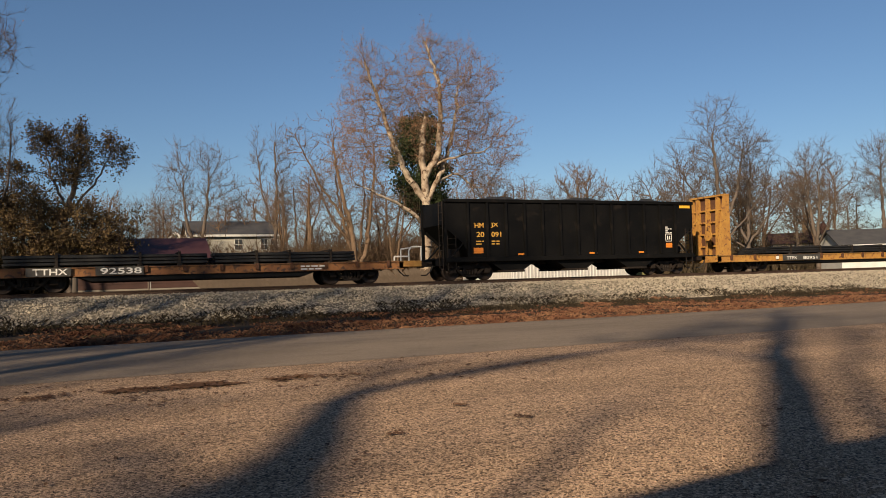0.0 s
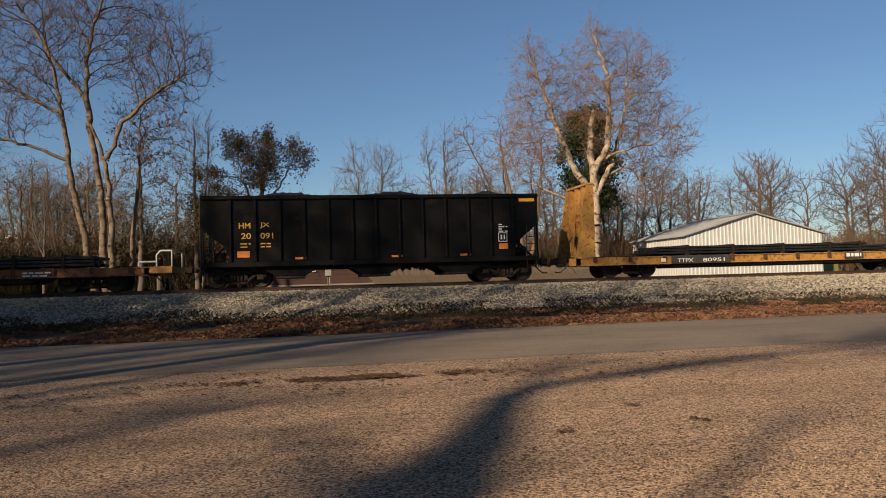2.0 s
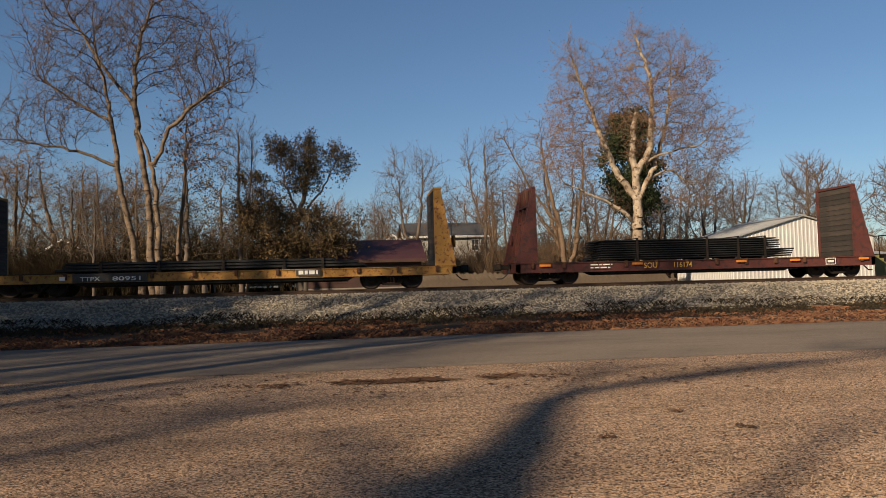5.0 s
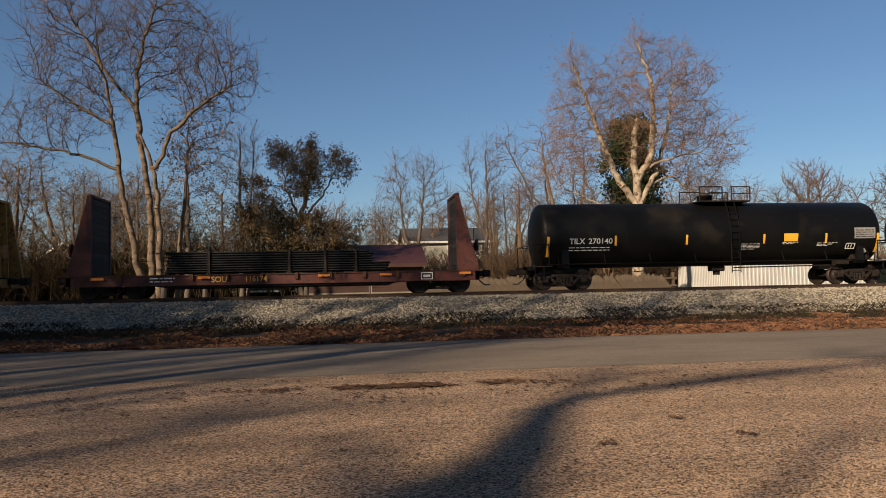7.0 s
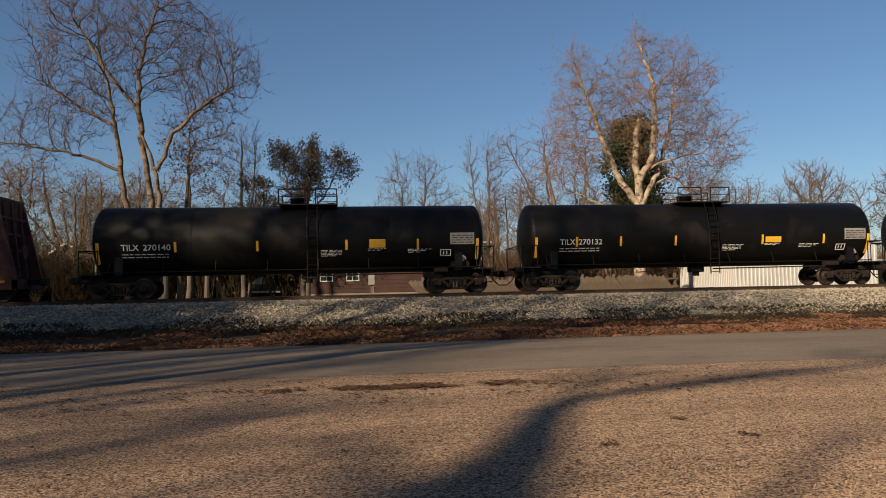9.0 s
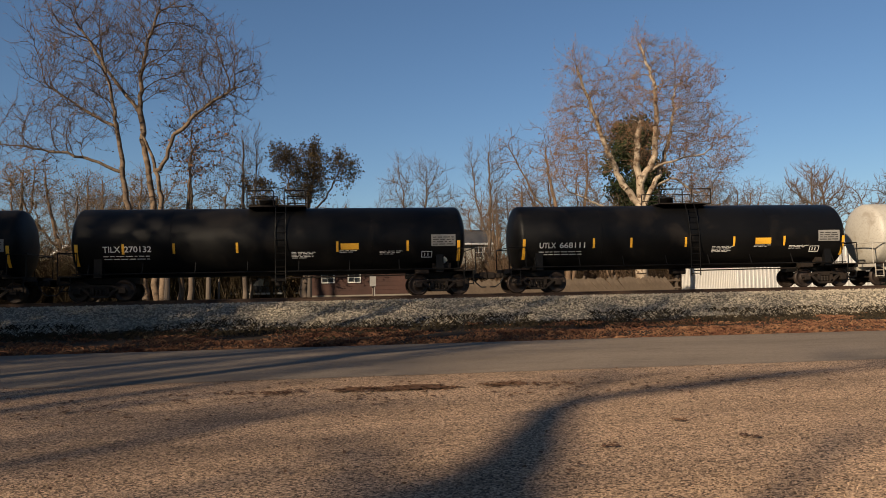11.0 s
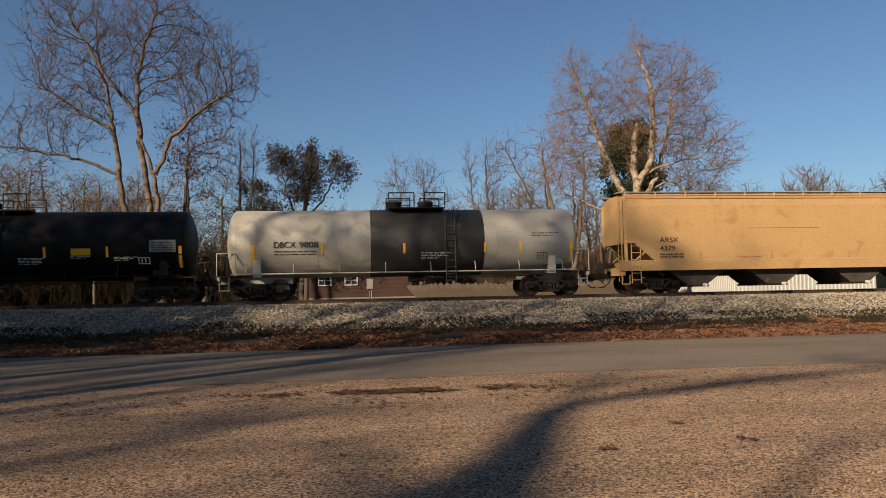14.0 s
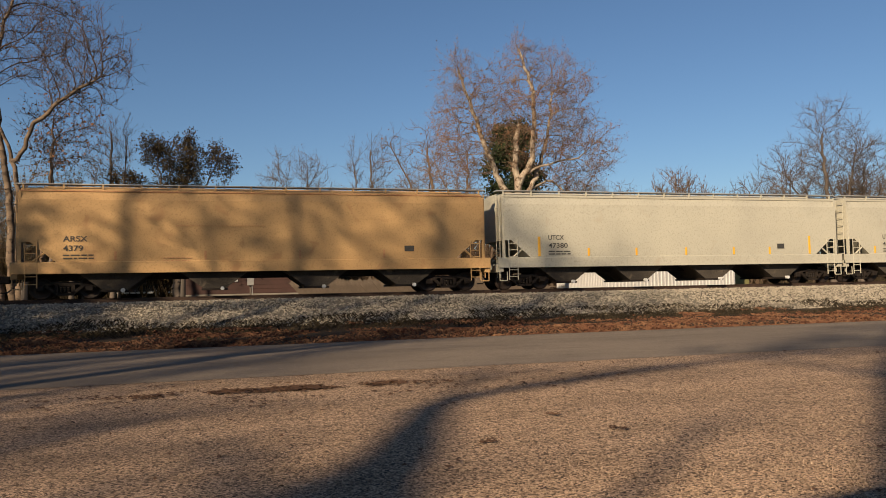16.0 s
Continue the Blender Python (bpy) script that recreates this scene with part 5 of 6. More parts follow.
    for y in (-1.05, 1.05):
        for a, b in ((dome_x - 1.2, dome_x - 0.1), (dome_x + 0.35, dome_x + 1.25)):
            s = Shape().path([(a, y, top), (a, y, top + 0.66), (b, y, top + 0.66), (b, y, top)], 0.026)
            s.path([(a, y, top + 0.34), (b, y, top + 0.34)], 0.02)
            part("platform_railing", s, IRON, root)
    s = Shape()
    for dx in (rung_x, rung_x + 0.42):
        s.path([(dome_x + dx, -1.06, top), (dome_x + dx, -1.36, top - 0.6), (dome_x + dx, -1.54, TANK_Z), (dome_x + dx, -1.52, 0.62)], 0.024)
    for i in range(11):
        z = 0.72 + i * 0.29
        y = -1.54 if z < TANK_Z + 0.3 else -1.54 + (z - TANK_Z - 0.3) * 0.34
        s.tube((dome_x + rung_x, y, z), (dome_x + rung_x + 0.42, y, z), 0.018, n=6)
    part("ladder", s, BAND if band else BLACK, root)
    s = Shape().box(dome_x - 0.3, dome_x + 0.3, -0.25, 0.25, 0.72, 1.0, 0.04)
    s.tube((dome_x, 0, 0.55), (dome_x, 0, 0.8), 0.16, n=12)
    part("bottom_outlet", s, IRON, root)
    s = Shape().tube((half - 1.55, -0.95, 1.22), (half - 0.75, -0.95, 1.22), 0.17, n=12)
    s.box(half - 2.3, half - 1.7, -1.1, -0.7, 0.92, 1.16, 0.02)
    part("brake_cylinder", s, IRON, root)
    s = Shape().path([(dome_x + 0.4, -0.9, 0.86), (half - 1.7, -0.9, 0.9)], 0.03)
    part("brake_rod", s, IRON, root)
    add_bogies(root, (-bogies, bogies))
    add_couplers(root, -half - 0.28, half + 0.28)
    for x in stripes:
        tank_paint(root, REFLECT, x, 1.92, 0.10, 0.43, "reflector")
    for x in ends or (-half + 0.42, half - 0.42):
        tank_paint(root, REFLECT, x - 0.06, 1.46, 0.13, 0.88, "end_reflector", 6)
    return root


def tank_marks(root, half, mark, number, ink, lx, width, z=2.0, warn=None, grey=True, split=0.36):
    tank_text(root, mark, 0.25, width * split, ink, lx, z)
    tank_text(root, number, 0.25, width * (0.92 - split), ink, lx + width * (split + 0.08), z)
    tank_bars(root, ink, lx, z - 0.14, [width * 0.95, width * 0.95], 0.036, 0.13)
    if warn:
        x, w, h = warn
        tank_paint(root, REFLECT, x, 2.0, w, h, "warning_panel", 4)
        tank_bars(root, ink, x - 0.05, 1.96, [w * 1.1, w * 0.8], 0.022, 0.06)
        tank_bars(root, ink, x - 2.05, 1.92, [1.0, 0.9, 0.9, 0.9, 0.75], 0.022, 0.065)
        tank_bars(root, ink, x + 1.65, 1.92, [1.0, 0.85, 0.6], 0.022, 0.065)
    if grey:
        tank_paint(root, GREYBOX, half - 1.62, 2.10, 1.05, 0.50, "data_panel", 4)
        y, f = on_tank(2.3)
        bars(root, INK_K, half - 1.55, y - 0.02, 2.5, [0.9, 0.9, 0.9, 0.9], f, 0.04, 0.1)
    y, f = on_tank(1.75)
    s = Shape()
    for a, b, c, d in ((0, 0.46, 0, 0.03), (0, 0.46, 0.27, 0.30), (0, 0.03, 0.03, 0.27), (0.43, 0.46, 0.03, 0.27), (0.12, 0.16, 0.07, 0.22), (0.26, 0.30, 0.07, 0.22)):
        s.box(a, b, -0.003, 0.003, c, d)
    ob = part("inspection_mark", s, ink, root)
    ob.matrix_basis = pose(half - 2.05, y - 0.008, 1.62, -f, 0, 0)
    y, f = on_tank(1.5)
    ob = part("hazard_placard", Shape().prism([(0, -0.2), (0.2, 0), (0, 0.2), (-0.2, 0)], "y", -0.004, 0.004), TRIMW, root)
    ob.matrix_basis = pose(half - 1.05, y - 0.03, 1.5, -f, 0, 0)


TANK_A = tank_car("black tank car with white lettering and yellow reflectors", -2.15, 8.3, 7.05, BLACK, (-4.83, -1.51, 2.19, 5.23), dome_x=0.6, ends=(-7.86, 7.86))
tank_marks(TANK_A, 8.3, "TILX", "270140", INK_W, -6.91, 1.96, warn=(3.2, 0.69, 0.36))
TANK_B = tank_car("black tank car with white lettering and a yellow warning panel", 16.2, 8.3, 7.05, BLACK, (-6.08, -4.07, -1.52, 2.62, 5.61), dome_x=0.1, ends=(-7.86, 7.86))
tank_marks(TANK_B, 8.3, "TILX", "270132", INK_W, -6.81, 1.91, warn=(2.81, 0.76, 0.26))
TANK_C = tank_car("black tank car with bold white lettering and reflectors", 34.45, 7.9, 6.8, BLACK, (-4.4, -2.68, -0.14, 2.15, 4.57), dome_x=0.1, ends=(-7.5, 7.5))
tank_marks(TANK_C, 7.9, "UTLX", "668111", INK_W, -6.82, 2.05, 1.93, warn=(3.22, 0.76, 0.28))
TANK_D = tank_car("dirty white tank car with a black middle band", 51.4, 7.7, 6.35, WHITE, (-3.7, -0.22, 3.3, 4.85), band=(-1.6, 3.33), dome_x=0.42, two_domes=True, frame_mat=WHITE, ends=(-6.5, 7.2), rung_x=1.2)
tank_marks(TANK_D, 7.7, "DBCX", "9808", INK_K, -5.65, 1.85, 2.21, grey=False, split=0.49)
tank_bars(TANK_D, INK_W, 0.55, 1.95, [1.3, 1.1, 1.2, 0.8, 0.7], 0.025, 0.075)
tank_bars(TANK_D, INK_K, 5.4, 2.75, [1.3, 1.0], 0.03, 0.11)


# flat cars
def flat_car(label, s0, half, bogies, paint, belly, deck=1.12, sill=0.42, ink=INK_W):
    root = car("flat_car", label, s0)
    w = 1.42
    for y in (-w, w):
        part("side_sill", Shape().box(-half, half, min(y, y - 0.1 * (1 if y > 0 else -1)), max(y, y - 0.1 * (1 if y > 0 else -1)), deck - sill, deck - 0.02, 0.01), paint, root)
        lip = Shape().box(-half, half, y - 0.05, y + 0.05, deck - 0.045, deck - 0.015)
        lip.box(-half, half, y - 0.05, y + 0.05, deck - sill - 0.02, deck - sill + 0.012)
        part("sill_flange", lip, paint, root)
    planks = Shape()
    n = int(2 * half / 0.25)
    for i in range(n):
        x = -half + 2 * half * i / n
        planks.box(x + 0.006, x + 2 * half / n - 0.006, -w + 0.02, w - 0.02, deck - 0.06, deck)
    part("deck", planks, BOARD, root)
    part("centre_sill", Shape().prism([(-half, 0.98), (half, 0.98), (half, 0.72), (bogies - 1.3, 0.72), (belly, 0.36), (-belly, 0.36), (-bogies + 1.3, 0.72), (-half, 0.72)], "y", -0.36, 0.36), IRON, root)
    side = Shape().prism([(bogies - 1.6, deck - sill), (belly, 0.42), (-belly, 0.42), (-bogies + 1.6, deck - sill)], "y", -1.36, -1.33)
    part("fish_belly_plate", side, BLACK, root)
    for i in range(12):
        x = -half + (i + 0.5) * half / 6
        s = Shape().box(x - 0.06, x + 0.06, -w - 0.10, -w, deck - 0.25, deck + 0.02, 0.01)
        part("stake_pocket", s, RUSTED, root)
    for o in (-1, 1):
        part("end_sill", Shape().box(min(o * half, o * (half - 0.18)), max(o * half, o * (half - 0.18)), -w, w, deck - sill, deck - 0.02), paint, root)
    part("brake_gear", Shape().box(-1.6, -0.6, -0.9, -0.4, 0.45, 0.72, 0.03), IRON, root)
    add_bogies(root, (-bogies, bogies))
    add_couplers(root, -half, half)
    return root


def bulkhead(root, x, o, paint, height=4.22, deck=1.12, boards=BOARD, lean=0.60, back=0.90):
    """An end wall: two tapered side posts, cross ribs outside and a plank face inside."""
    for y in (-1.40, 1.24):
        part("bulkhead_post", Shape().prism([(x, deck), (x - back * o, deck), (x - back * o, height), (x - lean * o, height)], "y", y, y + 0.16), paint, root)
    for y in (-0.8, 0.0, 0.8):
        rib = Shape().prism([(x - 0.40 * o, deck), (x - 0.79 * o, deck), (x - 0.79 * o, height - 0.05), (x - (lean - 0.06) * o, height - 0.05)], "y", y - 0.06, y + 0.06)
        part("bulkhead_rib", rib, paint, root)
    for k in range(4):
        z = deck + 0.5 + k * (height - deck - 0.6) / 4
        part("cross_rib", Shape().box(min(x - 0.66 * o, x - 0.80 * o), max(x - 0.66 * o, x - 0.80 * o), -1.24, 1.24, z, z + 0.09), paint, root)
    part("top_beam", Shape().box(min(x - (lean - 0.02) * o, x - back * o), max(x - (lean - 0.02) * o, x - back * o), -1.40, 1.40, height, height + 0.10, 0.02), paint, root)
    part("back_plate", Shape().box(min(x - 0.80 * o, x - 0.84 * o), max(x - 0.80 * o, x - 0.84 * o), -1.22, 1.22, deck, height), RUSTED, root)
    face = Shape().box(min(x - 0.85 * o, x - 0.92 * o), max(x - 0.85 * o, x - 0.92 * o), -1.24, 1.24, 0, 0.235, 0.008).mesh("plank", boards)
    n = int((height - deck) / 0.25)
    for i in range(n):
        part("plank", face, None, root, at=(0, 0, deck + 0.02 + i * (height - deck - 0.04) / n))
    s = Shape().path([(x - 0.05 * o, -0.5, deck + 0.3), (x - 0.05 * o, -0.5, deck + 1.9)], 0.02)
    s.tube((x - 0.02 * o, -0.7, deck + 1.1), (x + 0.06 * o, -0.7, deck + 1.1), 0.28, n=14)
    part("hand_brake", s, paint, root)


def load_of(name, label, category, s0, rows, mat, width, straps, drop=0.0):
    """Long steel stock lying across the deck: rows of (x0, x1, z0, z1, pieces across)."""
    ob = thing(name, label, category, at=(s0, TRACK_Y, RAIL_Z - drop))
    CARS.append((ob, s0, -drop))
    for x0, x1, z0, z1, n in rows:
        for k in range(n):
            y0 = -width + 2 * width * k / n
            rr = random.Random(int(z0 * 100) + k)
            j = rr.uniform(-0.12, 0.12)
            part("steel_bar", Shape().box(x0 + j, x1 + j, y0 + 0.03, y0 + 2 * width / n - 0.03, z0, z1, 0.02), mat, ob)
    for x, z in straps:
        s = Shape()
        s.box(x - 0.05, x + 0.05, -width - 0.045, -width - 0.005, 1.13, z + 0.03)
        s.box(x - 0.05, x + 0.05, width + 0.005, width + 0.045, 1.13, z + 0.03)
        s.box(x - 0.05, x + 0.05, -width - 0.045, width + 0.045, z + 0.01, z + 0.05)
        part("stake", s, IRON, ob)
    for x, z in straps:
        part("dunnage", Shape().box(x - 0.1, x + 0.1, -width, width, 1.122, 1.20), BOARD, ob)
    return ob


FLAT_T = flat_car("rusty orange flat car with white lettering and a platform end", -79.9, 8.7, 6.4, ORANGE, 4.2, deck=0.98, sill=0.34)
for x, w in ((-6.35, 1.55), (-3.95, 1.75)):
    patch(FLAT_T, INK_K, x - 0.08, -1.53, 0.64, w, 0.33, name="lettering_panel")
lettering("TTHX", 0.24, 1.2, INK_W, FLAT_T, -6.2, -1.545, 0.69)
lettering("92538", 0.24, 1.5, INK_W, FLAT_T, -3.85, -1.545, 0.69)
bars(FLAT_T, INK_W, 4.0, -1.54, 0.86, [1.1, 0.9], 0, 0.06, 0.12)
plat = Shape().box(8.6, 9.6, -1.4, 1.4, 0.70, 0.98, 0.02)
part("end_platform", plat, YELLOW, FLAT_T)
s = Shape().path([(9.0, -1.38, 0.98), (9.0, -1.38, 1.45), (9.15, -1.38, 1.62), (9.6, -1.38, 1.62), (9.6, -1.38, 0.98)], 0.035)
s.path([(9.6, -1.38, 1.62), (9.6, 1.38, 1.62), (9.6, 1.38, 0.98)], 0.035)
s.path([(8.3, -1.38, 1.0), (8.3, -1.38, 1.18), (9.0, -1.38, 1.18)], 0.035)
part("railing", s, TRIMW, FLAT_T, "white tubular railing")
load_of("steel_pipe_load", "stacked dark steel bars strapped on the flat car", "steel bars", -79.9,
        [(-7.2, 0.2, 1.20 + 0.14 * i, 1.32 + 0.14 * i, 6) for i in range(3)] + [(0.5, 6.5, 1.20 + 0.14 * i, 1.32 + 0.14 * i, 6) for i in range(3)], PLATE, 1.25, [(x, 1.64) for x in (-5.4, -2.4, -0.9, 2.2, 3.6, 5.4)], 0.14)

FLAT_Y = flat_car("faded yellow bulkhead flat car with rust stains", -42.85, 10.1, 7.35, YELLOW, 5.4, deck=0.93, sill=0.36)
bulkhead(FLAT_Y, -10.1, -1, YELLOW, deck=0.93)
bulkhead(FLAT_Y, 10.1, 1, YELLOW, deck=0.93)
patch(FLAT_Y, INK_K, -5.6, -1.53, 0.57, 2.9, 0.34, name="lettering_panel")
lettering("TTPX", 0.17, 0.78, INK_W, FLAT_Y, -5.3, -1.545, 0.62)
lettering("80951", 0.17, 1.1, INK_W, FLAT_Y, -4.05, -1.545, 0.62)
patch(FLAT_Y, INK_W, -6.1, -1.53, 0.66, 0.22, 0.16)
patch(FLAT_Y, INK_K, 3.3, -1.53, 0.61, 1.0, 0.28, name="lettering_panel")
bars(FLAT_Y, INK_W, 3.4, -1.54, 0.85, [0.8], 0, 0.16, 0.1)
load_of("steel_plate_load", "low pile of dark steel bars strapped on the flat car", "steel bars", -42.85,
        [(-6.4, 6.2, 1.20, 1.31, 5), (-6.1, 5.9, 1.33, 1.44, 5), (-5.9, 4.9, 1.46, 1.56, 4)], PLATE, 1.2, [(x, 1.56) for x in (-4.6, -2.3, 0.3, 2.8, 4.4)], 0.19)

FLAT_R = flat_car("oxide-red bulkhead flat car with yellow number", -21.6, 8.5, 6.85, RED, 4.6, deck=0.95, sill=0.42)
bulkhead(FLAT_R, -8.5, -1, RED, deck=0.95, lean=0.82, back=0.96)
bulkhead(FLAT_R, 8.5, 1, RED, deck=0.95, lean=0.82, back=0.96)
lettering("SOU", 0.24, 0.62, INK_Y, FLAT_R, -2.75, -1.545, 0.62)
lettering("116174", 0.24, 0.85, INK_Y, FLAT_R, -1.35, -1.545, 0.62)
bars(FLAT_R, INK_W, -5.2, -1.54, 0.84, [1.0, 0.9], 0, 0.05, 0.13)
for x in (-7.5, -3.3, 1.6, 4.2, 7.6):
    patch(FLAT_R, SAFETY, x, -1.54, 0.78, 0.5, 0.10)
s = Shape()
for a, b, c, d in ((0, 0.5, 0, 0.03), (0, 0.5, 0.27, 0.30), (0, 0.03, 0.03, 0.27), (0.47, 0.5, 0.03, 0.27), (0.1, 0.4, 0.1, 0.2)):
    s.box(a, b, -0.003, 0.003, c, d)
part("inspection_mark", s, INK_W, FLAT_R, at=(5.95, -1.54, 0.58))
load_of("steel_plate_load", "tall stack of dark steel strips strapped on the flat car", "steel bars", -21.6,
        [(-4.6, 3.9 if i > 3 else 4.6, 1.21 + 0.1 * i, 1.27 + 0.1 * i, 3) for i in range(9)], PLATE, 1.2, [(x, 2.1) for x in (-2.9, 0.4, 1.9, 3.2)], 0.17)


# open coal hopper
def coal_hopper():
    root = car("hopper_car", "black open-top coal hopper car with yellow lettering", -61.95)
    h, w, z0, z1 = 7.2, 1.52, 1.02, 3.72
    for y in (-w, w):
        o = 1 if y > 0 else -1
        part("side_wall", Shape().prism([(-h, z1), (-h, 2.5), (-6.3, 1.75), (-5.9, z0), (5.9, z0), (6.3, 1.75), (h, 2.5), (h, z1)], "y", min(y, y - 0.05 * o), max(y, y - 0.05 * o)), COALBLACK, root)
        part("top_chord", Shape().box(-h, h, min(y - 0.06 * o, y + 0.10 * o), max(y - 0.06 * o, y + 0.10 * o), z1 - 0.06, z1 + 0.10, 0.02), COALBLACK, root)
        part("side_sill", Shape().box(-h, h, min(y - 0.06 * o, y + 0.09 * o), max(y - 0.06 * o, y + 0.09 * o), z0 - 0.16, z0 + 0.06, 0.02), COALBLACK, root)
        post = Shape().box(-0.055, 0.055, min(y, y + 0.10 * o), max(y, y + 0.10 * o), z0 + 0.06, z1 - 0.06, 0.012).mesh("side_post", COALBLACK)
        for i in range(13):
            part("side_post", post, None, root, at=(-6.03 + i * 12.06 / 12, 0, 0))
    for o in (-1, 1):
        slope = Shape().prism([(o * (h - 0.05), z1), (o * (h - 0.10), z1), (o * (h - 0.10), 2.75), (o * 5.2, 1.05), (o * 5.2, 1.0), (o * (h - 0.05), 2.65)], "y", -w + 0.05, w - 0.05)
        part("end_wall", slope, COALBLACK, root)
        part("end_sill", Shape().box(min(o * h, o * (h - 0.2)), max(o * h, o * (h - 0.2)), -w, w, 0.72, 1.08, 0.02), COALBLACK, root)
        for y in (-w + 0.02, w - 0.14):
            part("corner_post", Shape().box(min(o * h, o * (h - 0.14)), max(o * h, o * (h - 0.14)), y, y + 0.12, 1.08, z1), COALBLACK, root)
            part("end_brace", Shape().tube((o * (h - 0.3), y + 0.06, 1.05), (o * 6.0, y + 0.06, 2.0), 0.05, n=6), COALBLACK, root)
        part("bottom_platform", Shape().box(min(o * h, o * 5.8), max(o * h, o * 5.8), -1.3, 1.3, 0.98, 1.02), IRON, root)
        ladder(root, o * (h + 0.03), -1.35 if o < 0 else -1.35, 0.55, z1, 0.45, 9, IRON, "y")
        ladder(root, -h + 0.1 if o < 0 else h - 0.55, -w - 0.06, 0.5, 2.1 if o < 0 else 2.4, 0.42, 6, IRON)
    # three pairs of discharge pockets below
    for i, x in enumerate((-3.6, 0.0, 3.6)):
        part("discharge_pocket", Shape().prism([(x - 1.5, 1.0), (x + 1.5, 1.0), (x + 0.55, 0.42), (x - 0.55, 0.42)], "y", -1.35, 1.35), COALBLACK, root)
        part("pocket_door", Shape().box(x - 0.6, x + 0.6, -1.42, 1.42, 0.34, 0.44, 0.03), IRON, root)
    part("centre_sill", Shape().box(-h, h, -0.22, 0.22, 0.70, 1.0), IRON, root)
    part("brake_valve", Shape().box(-6.75, -6.3, -1.1, -0.6, 1.05, 1.5, 0.04), IRON, root)
    part("air_tank", Shape().tube((5.9, -0.8, 1.3), (6.8, -0.8, 1.3), 0.22, n=12), IRON, root)
    for t, x, z, k in (("HM", -5.67, 2.46, 0.47), ("JX", -4.82, 2.46, 0.40), ("20", -5.58, 2.03, 0.40), ("091", -4.80, 2.03, 0.52)):
        lettering(t, 0.24, k, INK_Y, root, x, -w - 0.012, z)
    bars(root, INK_Y, -5.62, -w - 0.01, 1.85, [0.42, 0.35], 0, 0.05, 0.13)
    bars(root, INK_Y, -4.8, -w - 0.01, 1.85, [0.42, 0.42], 0, 0.05, 0.13)
    patch(root, SAFETY, -5.75, -w - 0.012, 1.26, 0.5, 0.26, name="hazard_label")
    for x in (-3.4, 0.65, 3.65):
        patch(root, SAFETY, x, -w - 0.012, 1.14, 0.48, 0.09)
    patch(root, REFLECT, 6.35, -w - 0.012, 3.48, 0.7, 0.14, name="warning_panel")
    s = Shape()
    for a, b, c, d in ((0, 0.4, 0, 0.03), (0, 0.4, 0.37, 0.4), (0, 0.03, 0.03, 0.37), (0.37, 0.4, 0.03, 0.37), (0.1, 0.17, 0.1, 0.3), (0.24, 0.3, 0.1, 0.3)):
        s.box(a, b, -0.003, 0.003, c, d)
    part("inspection_mark", s, INK_W, root, at=(5.38, -w - 0.012, 1.72))
    bars(root, INK_W, 5.4, -w - 0.01, 2.5, [0.15, 0.4, 0.15, 0.4], 0, 0.05, 0.1)
    patch(root, SAFETY, 5.4, -w - 0.012, 1.40, 0.40, 0.24, name="hazard_label")
    add_bogies(root, (-5.75, 5.75))
    add_couplers(root, -h - 0.1, h + 0.1)
    # heaped coal
    heap = thing("coal_load", "heaped black coal filling the hopper car", "coal", at=(-61.95, TRACK_Y, RAIL_Z), kind="stuff")
    CARS.append((heap, -61.95, 0.0))
    v, f = [], []
    nx, ny = 90, 16
    for i in range(nx + 1):
        for j in range(ny + 1):
            x, y = -6.95 + 13.9 * i / nx, -1.44 + 2.88 * j / ny
            edge = min(1.0, min(x + 6.95, 6.95 - x) / 1.6) * min(1.0, min(y + 1.44, 1.44 - y) / 0.9)
            z = 3.56 + 0.50 * edge * (0.75 + 0.25 * math.sin(x * 1.35 + 0.4)) + 0.12 * noise.noise((x * 5, y * 5, 2.0)) + 0.05 * noise.noise((x * 13, y * 13, 4.0))
            v.append((x, y, z))
    f = [(i * (ny + 1) + j, (i + 1) * (ny + 1) + j, (i + 1) * (ny + 1) + j + 1, i * (ny + 1) + j + 1) for i in range(nx) for j in range(ny)]
    part("coal_heap", raw_mesh("coal_heap", v, f, COAL), None, heap)
    return root


coal_hopper()


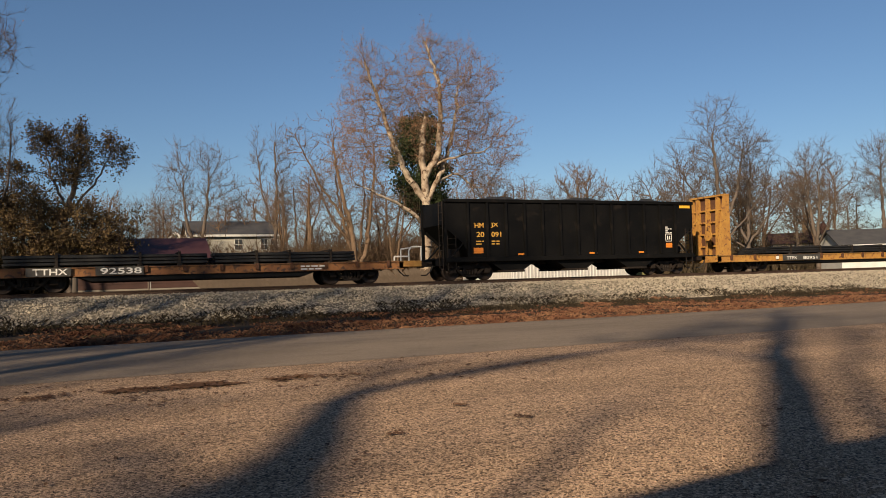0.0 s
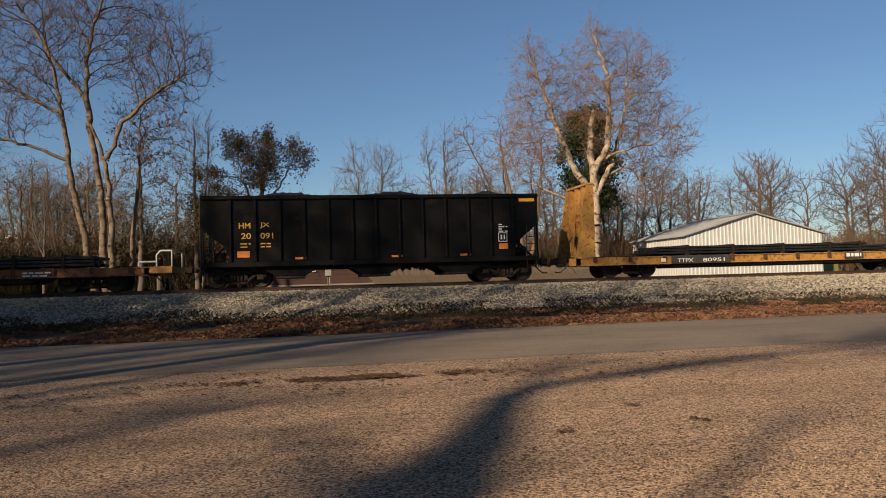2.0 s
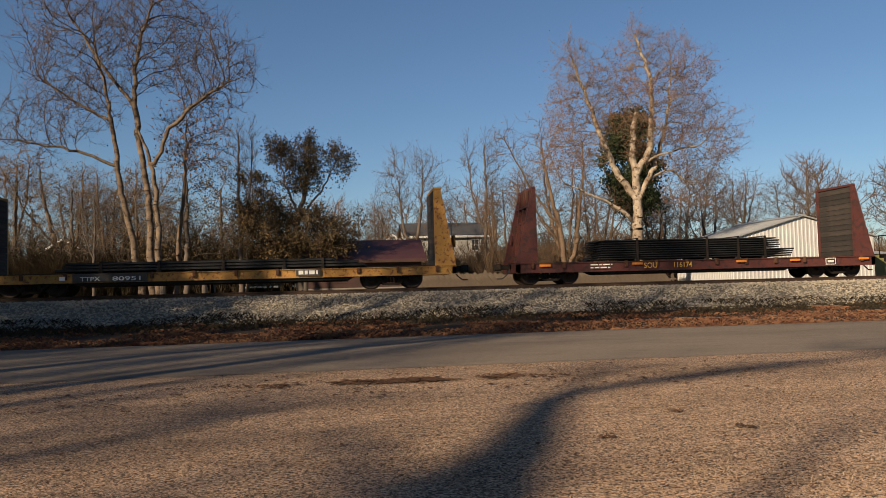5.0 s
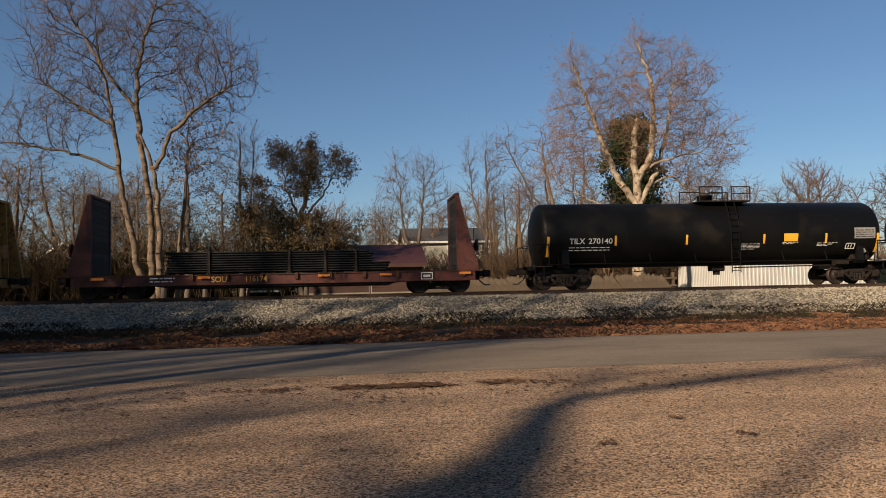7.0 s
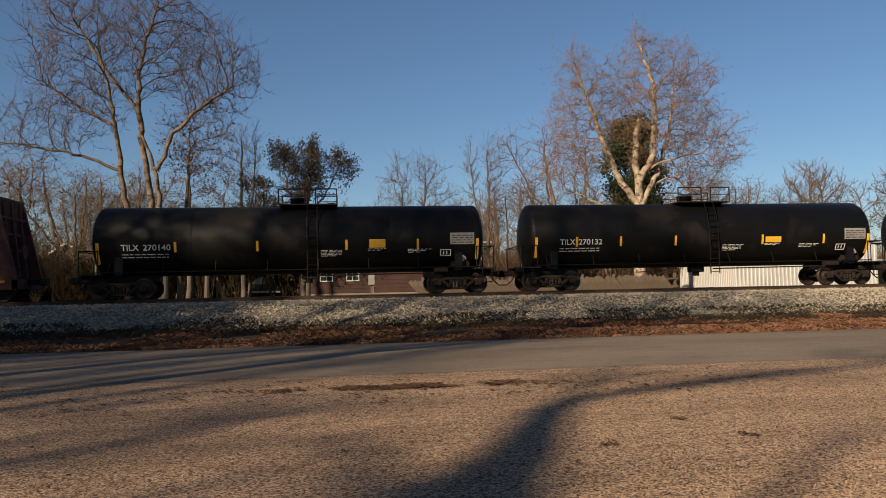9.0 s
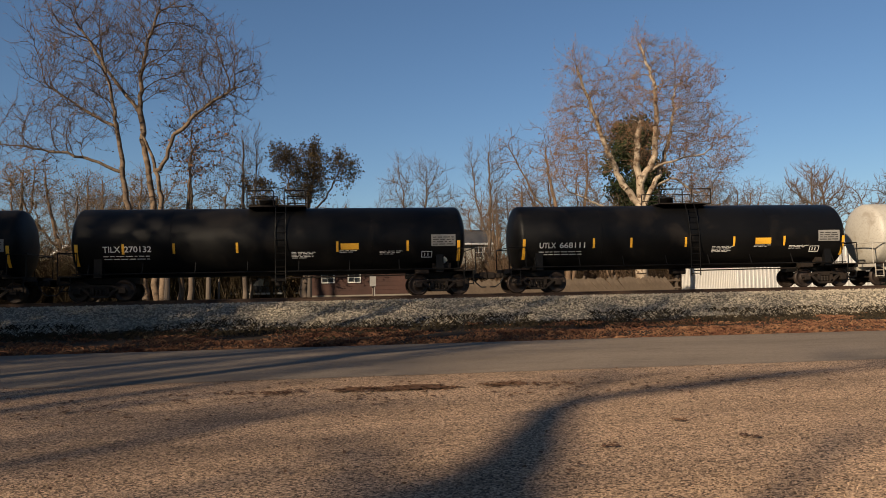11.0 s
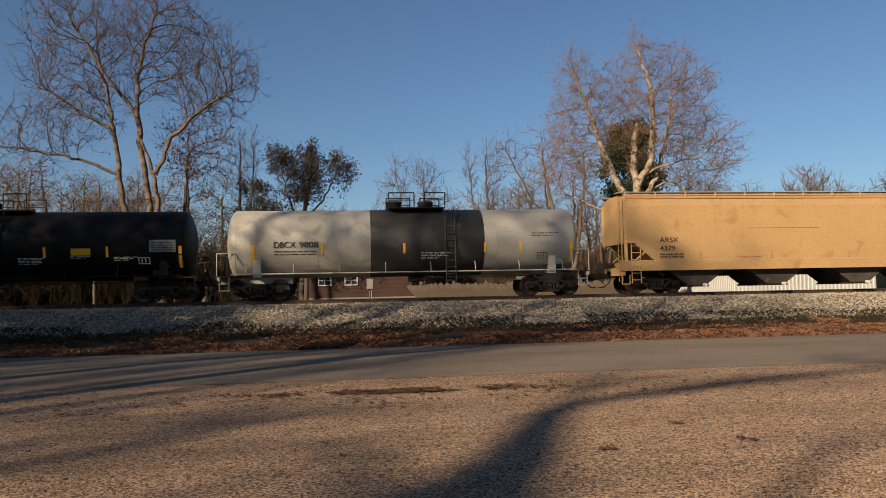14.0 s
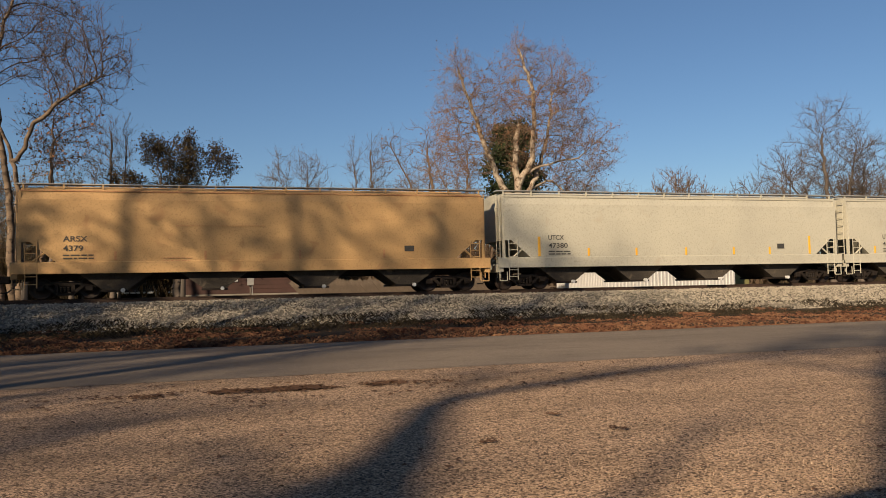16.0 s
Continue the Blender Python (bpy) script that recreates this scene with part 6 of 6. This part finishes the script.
# covered hoppers
def covered_hopper(label, s0, half, bogies, paint, ink, mark, number, reflectors, streak=None, lx=2.15, lw=(0.8, 0.95)):
    root = car("covered_hopper_car", label, s0)
    w, z0, z1 = 1.55, 1.22, 4.22
    body = half - 0.32
    # the curved side sheet bulges a little above the sill and turns into the roof
    side = [(-w, z0), (-w - 0.01, 1.9), (-w - 0.01, 3.2), (-w + 0.02, 3.9), (-w + 0.10, z1), (-w + 0.30, z1 + 0.14), (-0.7, z1 + 0.24)]
    prof = side + [(-y, z) for y, z in side[::-1]]
    cut = 1.55
    s = Shape().prism(prof, "x", -body + cut, body - cut)
    part("middle_body", s, paint, root)
    for o in (-1, 1):
        # end bays slope inwards below
        e = Shape()
        zmid = 2.25
        lo = [(-w - 0.01, zmid)] + [(y, z) for y, z in prof if z > zmid] + [(w + 0.01, zmid)]
        a, b = sorted((o * (body - cut), o * body))
        e.prism(lo, "x", a, b)
        part("end_bay", e, paint, root)
        slope = Shape().prism([(o * (body - cut), z0), (o * (body - cut), zmid), (o * (body - 0.35), zmid)], "y", -w, w)
        part("slope_sheet", slope, paint, root)
        part("end_sill", Shape().box(min(o * half, o * (half - 0.25)), max(o * half, o * (half - 0.25)), -w, w, 0.80, 1.16, 0.02), paint, root)
        part("end_platform", Shape().box(min(o * (half - 0.25), o * (body - cut)), max(o * (half - 0.25), o * (body - cut)), -1.3, 1.3, 1.10, 1.16), IRON, root)
        for y in (-w + 0.02, w - 0.12):
            part("corner_post", Shape().box(min(o * (half - 0.25), o * (half - 0.37)), max(o * (half - 0.25), o * (half - 0.37)), y, y + 0.10, 1.16, z1 - 0.05), paint, root)
            part("diagonal_brace", Shape().tube((o * (half - 0.4), y + 0.05, 1.2), (o * (body - cut + 0.2), y + 0.05, 2.2), 0.045, n=6), paint, root)
        ladder(root, o * (half - 0.72) - 0.2, -w - 0.04, 0.45, 2.25, 0.42, 6, paint)
        ladder(root, o * (half - 0.18), -1.35, 0.55, z1 + 0.1, 0.45, 10, paint, "y")
        part("sill_step", Shape().path([(o * (half - 0.25) - 0.18, -w, 0.82), (o * (half - 0.25) - 0.18, -w, 0.42), (o * (half - 0.25) + 0.18, -w, 0.42), (o * (half - 0.25) + 0.18, -w, 0.82)], 0.022), paint, root)
    for y in (-w, w):
        o = 1 if y > 0 else -1
        part("side_sill", Shape().box(-half, half, min(y - 0.06 * o, y + 0.05 * o), max(y - 0.06 * o, y + 0.045 * o), 1.02, 1.46, 0.02), paint, root)
        part("sill_flange", Shape().box(-half, half, min(y - 0.06 * o, y + 0.09 * o), max(y - 0.06 * o, y + 0.09 * o), 1.00, 1.04), paint, root)
        part("roof_edge", Shape().box(-body, body, min(y - 0.16 * o, y - 0.06 * o), max(y - 0.16 * o, y - 0.06 * o), z1 + 0.0, z1 + 0.06, 0.01), streak or paint, root)
    part("running_board", Shape().box(-half + 0.1, half - 0.1, -1.34, -0.86, z1 + 0.30, z1 + 0.335), ROOFTIN, root, "galvanised grating")
    part("running_board", Shape().box(-half + 0.1, half - 0.1, 0.86, 1.34, z1 + 0.30, z1 + 0.335), ROOFTIN, root, "galvanised grating")
    stand = Shape().box(-0.03, 0.03, -1.33, -1.27, z1 + 0.10, z1 + 0.30).mesh("board_bracket", paint)
    for i in range(14):
        part("board_bracket", stand, None, root, at=(-half + 0.4 + i * (2 * half - 0.8) / 13, 0, 0))
    part("hatch_coaming", Shape().box(-body + 0.6, body - 0.6, -0.35, 0.35, z1 + 0.2, z1 + 0.34, 0.03), paint, root)
    part("centre_sill", Shape().box(-half, half, -0.3, 0.3, 0.74, 1.04), IRON, root)
    for x in (-6.0, -2.2, 1.95, 5.9):
        part("discharge_hopper", Shape().prism([(x - 1.6, 1.18), (x + 1.6, 1.18), (x + 0.45, 0.34), (x - 0.45, 0.34)], "y", -1.25, 1.25), SHADED_GRIME, root)
        part("outlet_gate", Shape().box(x - 0.52, x + 0.52, -1.32, 1.32, 0.25, 0.34, 0.02), IRON, root)
        part("gate_capstan", Shape().tube((x + 0.3, -1.46, 0.32), (x + 0.3, -1.28, 0.32), 0.08, n=10), TRIMW, root)
    lettering(mark, 0.22, lw[0], ink, root, lx, -w - 0.03, 2.25)
    lettering(number, 0.22, lw[1], ink, root, lx, -w - 0.03, 1.88)
    bars(root, ink, lx, -w - 0.03, 1.74, [1.1, 1.1], 0, 0.045, 0.12)
    for x in reflectors:
        patch(root, REFLECT, x, -w - 0.022, 1.50, 0.10, 0.36)
    s = Shape()
    for a, b, c, d in ((0, 0.42, 0, 0.24),):
        s.box(a, b, -0.003, 0.003, c, d)
    part("inspection_mark", s, ink, root, at=(half - 3.95, -w - 0.03, 1.78))
    add_bogies(root, (-bogies, bogies))
    add_couplers(root, -half + 0.05, half - 0.05)
    return root


HOP_A = covered_hopper("tan covered hopper car with rust-stained sides", 70.47, 9.7, 7.87, TAN, INK_K, "ARSX", "4379", (), TANRUST, -7.85, (0.88, 0.72))
part("rub_strip", Shape().box(-3.7, -0.2, -1.58, -1.56, 2.86, 2.885), TANRUST, HOP_A)
bars(HOP_A, TANRUST, -4.2, -1.59, 1.60, [1.1, 1.1], 0, 0.04, 0.11)
for x in (-6.0, -2.6, 1.2, 4.8):
    patch(HOP_A, TANRUST, x, -1.575, 1.50, 0.09, 0.36)
HOP_B = covered_hopper("pale grey covered hopper car with yellow reflectors", 90.0, 9.45, 8.0, CREAM, INK_K, "UTCX", "47380", (-5.0, -2.5, 0.2, 2.9, 5.0), None, -6.98, (0.78, 0.96))
for x in (-7.5, 7.4):
    patch(HOP_B, REFLECT, x, -1.575, 1.50, 0.12, 0.9)
HOP_C = covered_hopper("pale covered hopper car at the tail of the view", 109.1, 9.45, 8.0, CREAM, INK_K, "UTCX", "47380", (-7.55, -5.0), None, -6.98, (0.78, 0.96))


# ---- what moves ----
def travelled(t):
    """Metres by which the train has rolled at t seconds, from where it stands at 9 s; it gains speed slowly."""
    u = t - 9.0
    return 9.545 * u + 0.0352 * u * u + 0.0000882 * u ** 3


def motions():
    for ob, s0, dz in CARS:
        walk(ob, [(t * 0.5, pose(s0 - travelled(t * 0.5), TRACK_Y, RAIL_Z + dz)) for t in range(33)])
    for w, dx in TURNING:
        walk(w, [(k / 15, pose(dx, 0, WHEEL_R, 0, math.degrees(-(travelled(k / 15) - travelled(0)) / WHEEL_R), 0)) for k in range(241)])


motions()
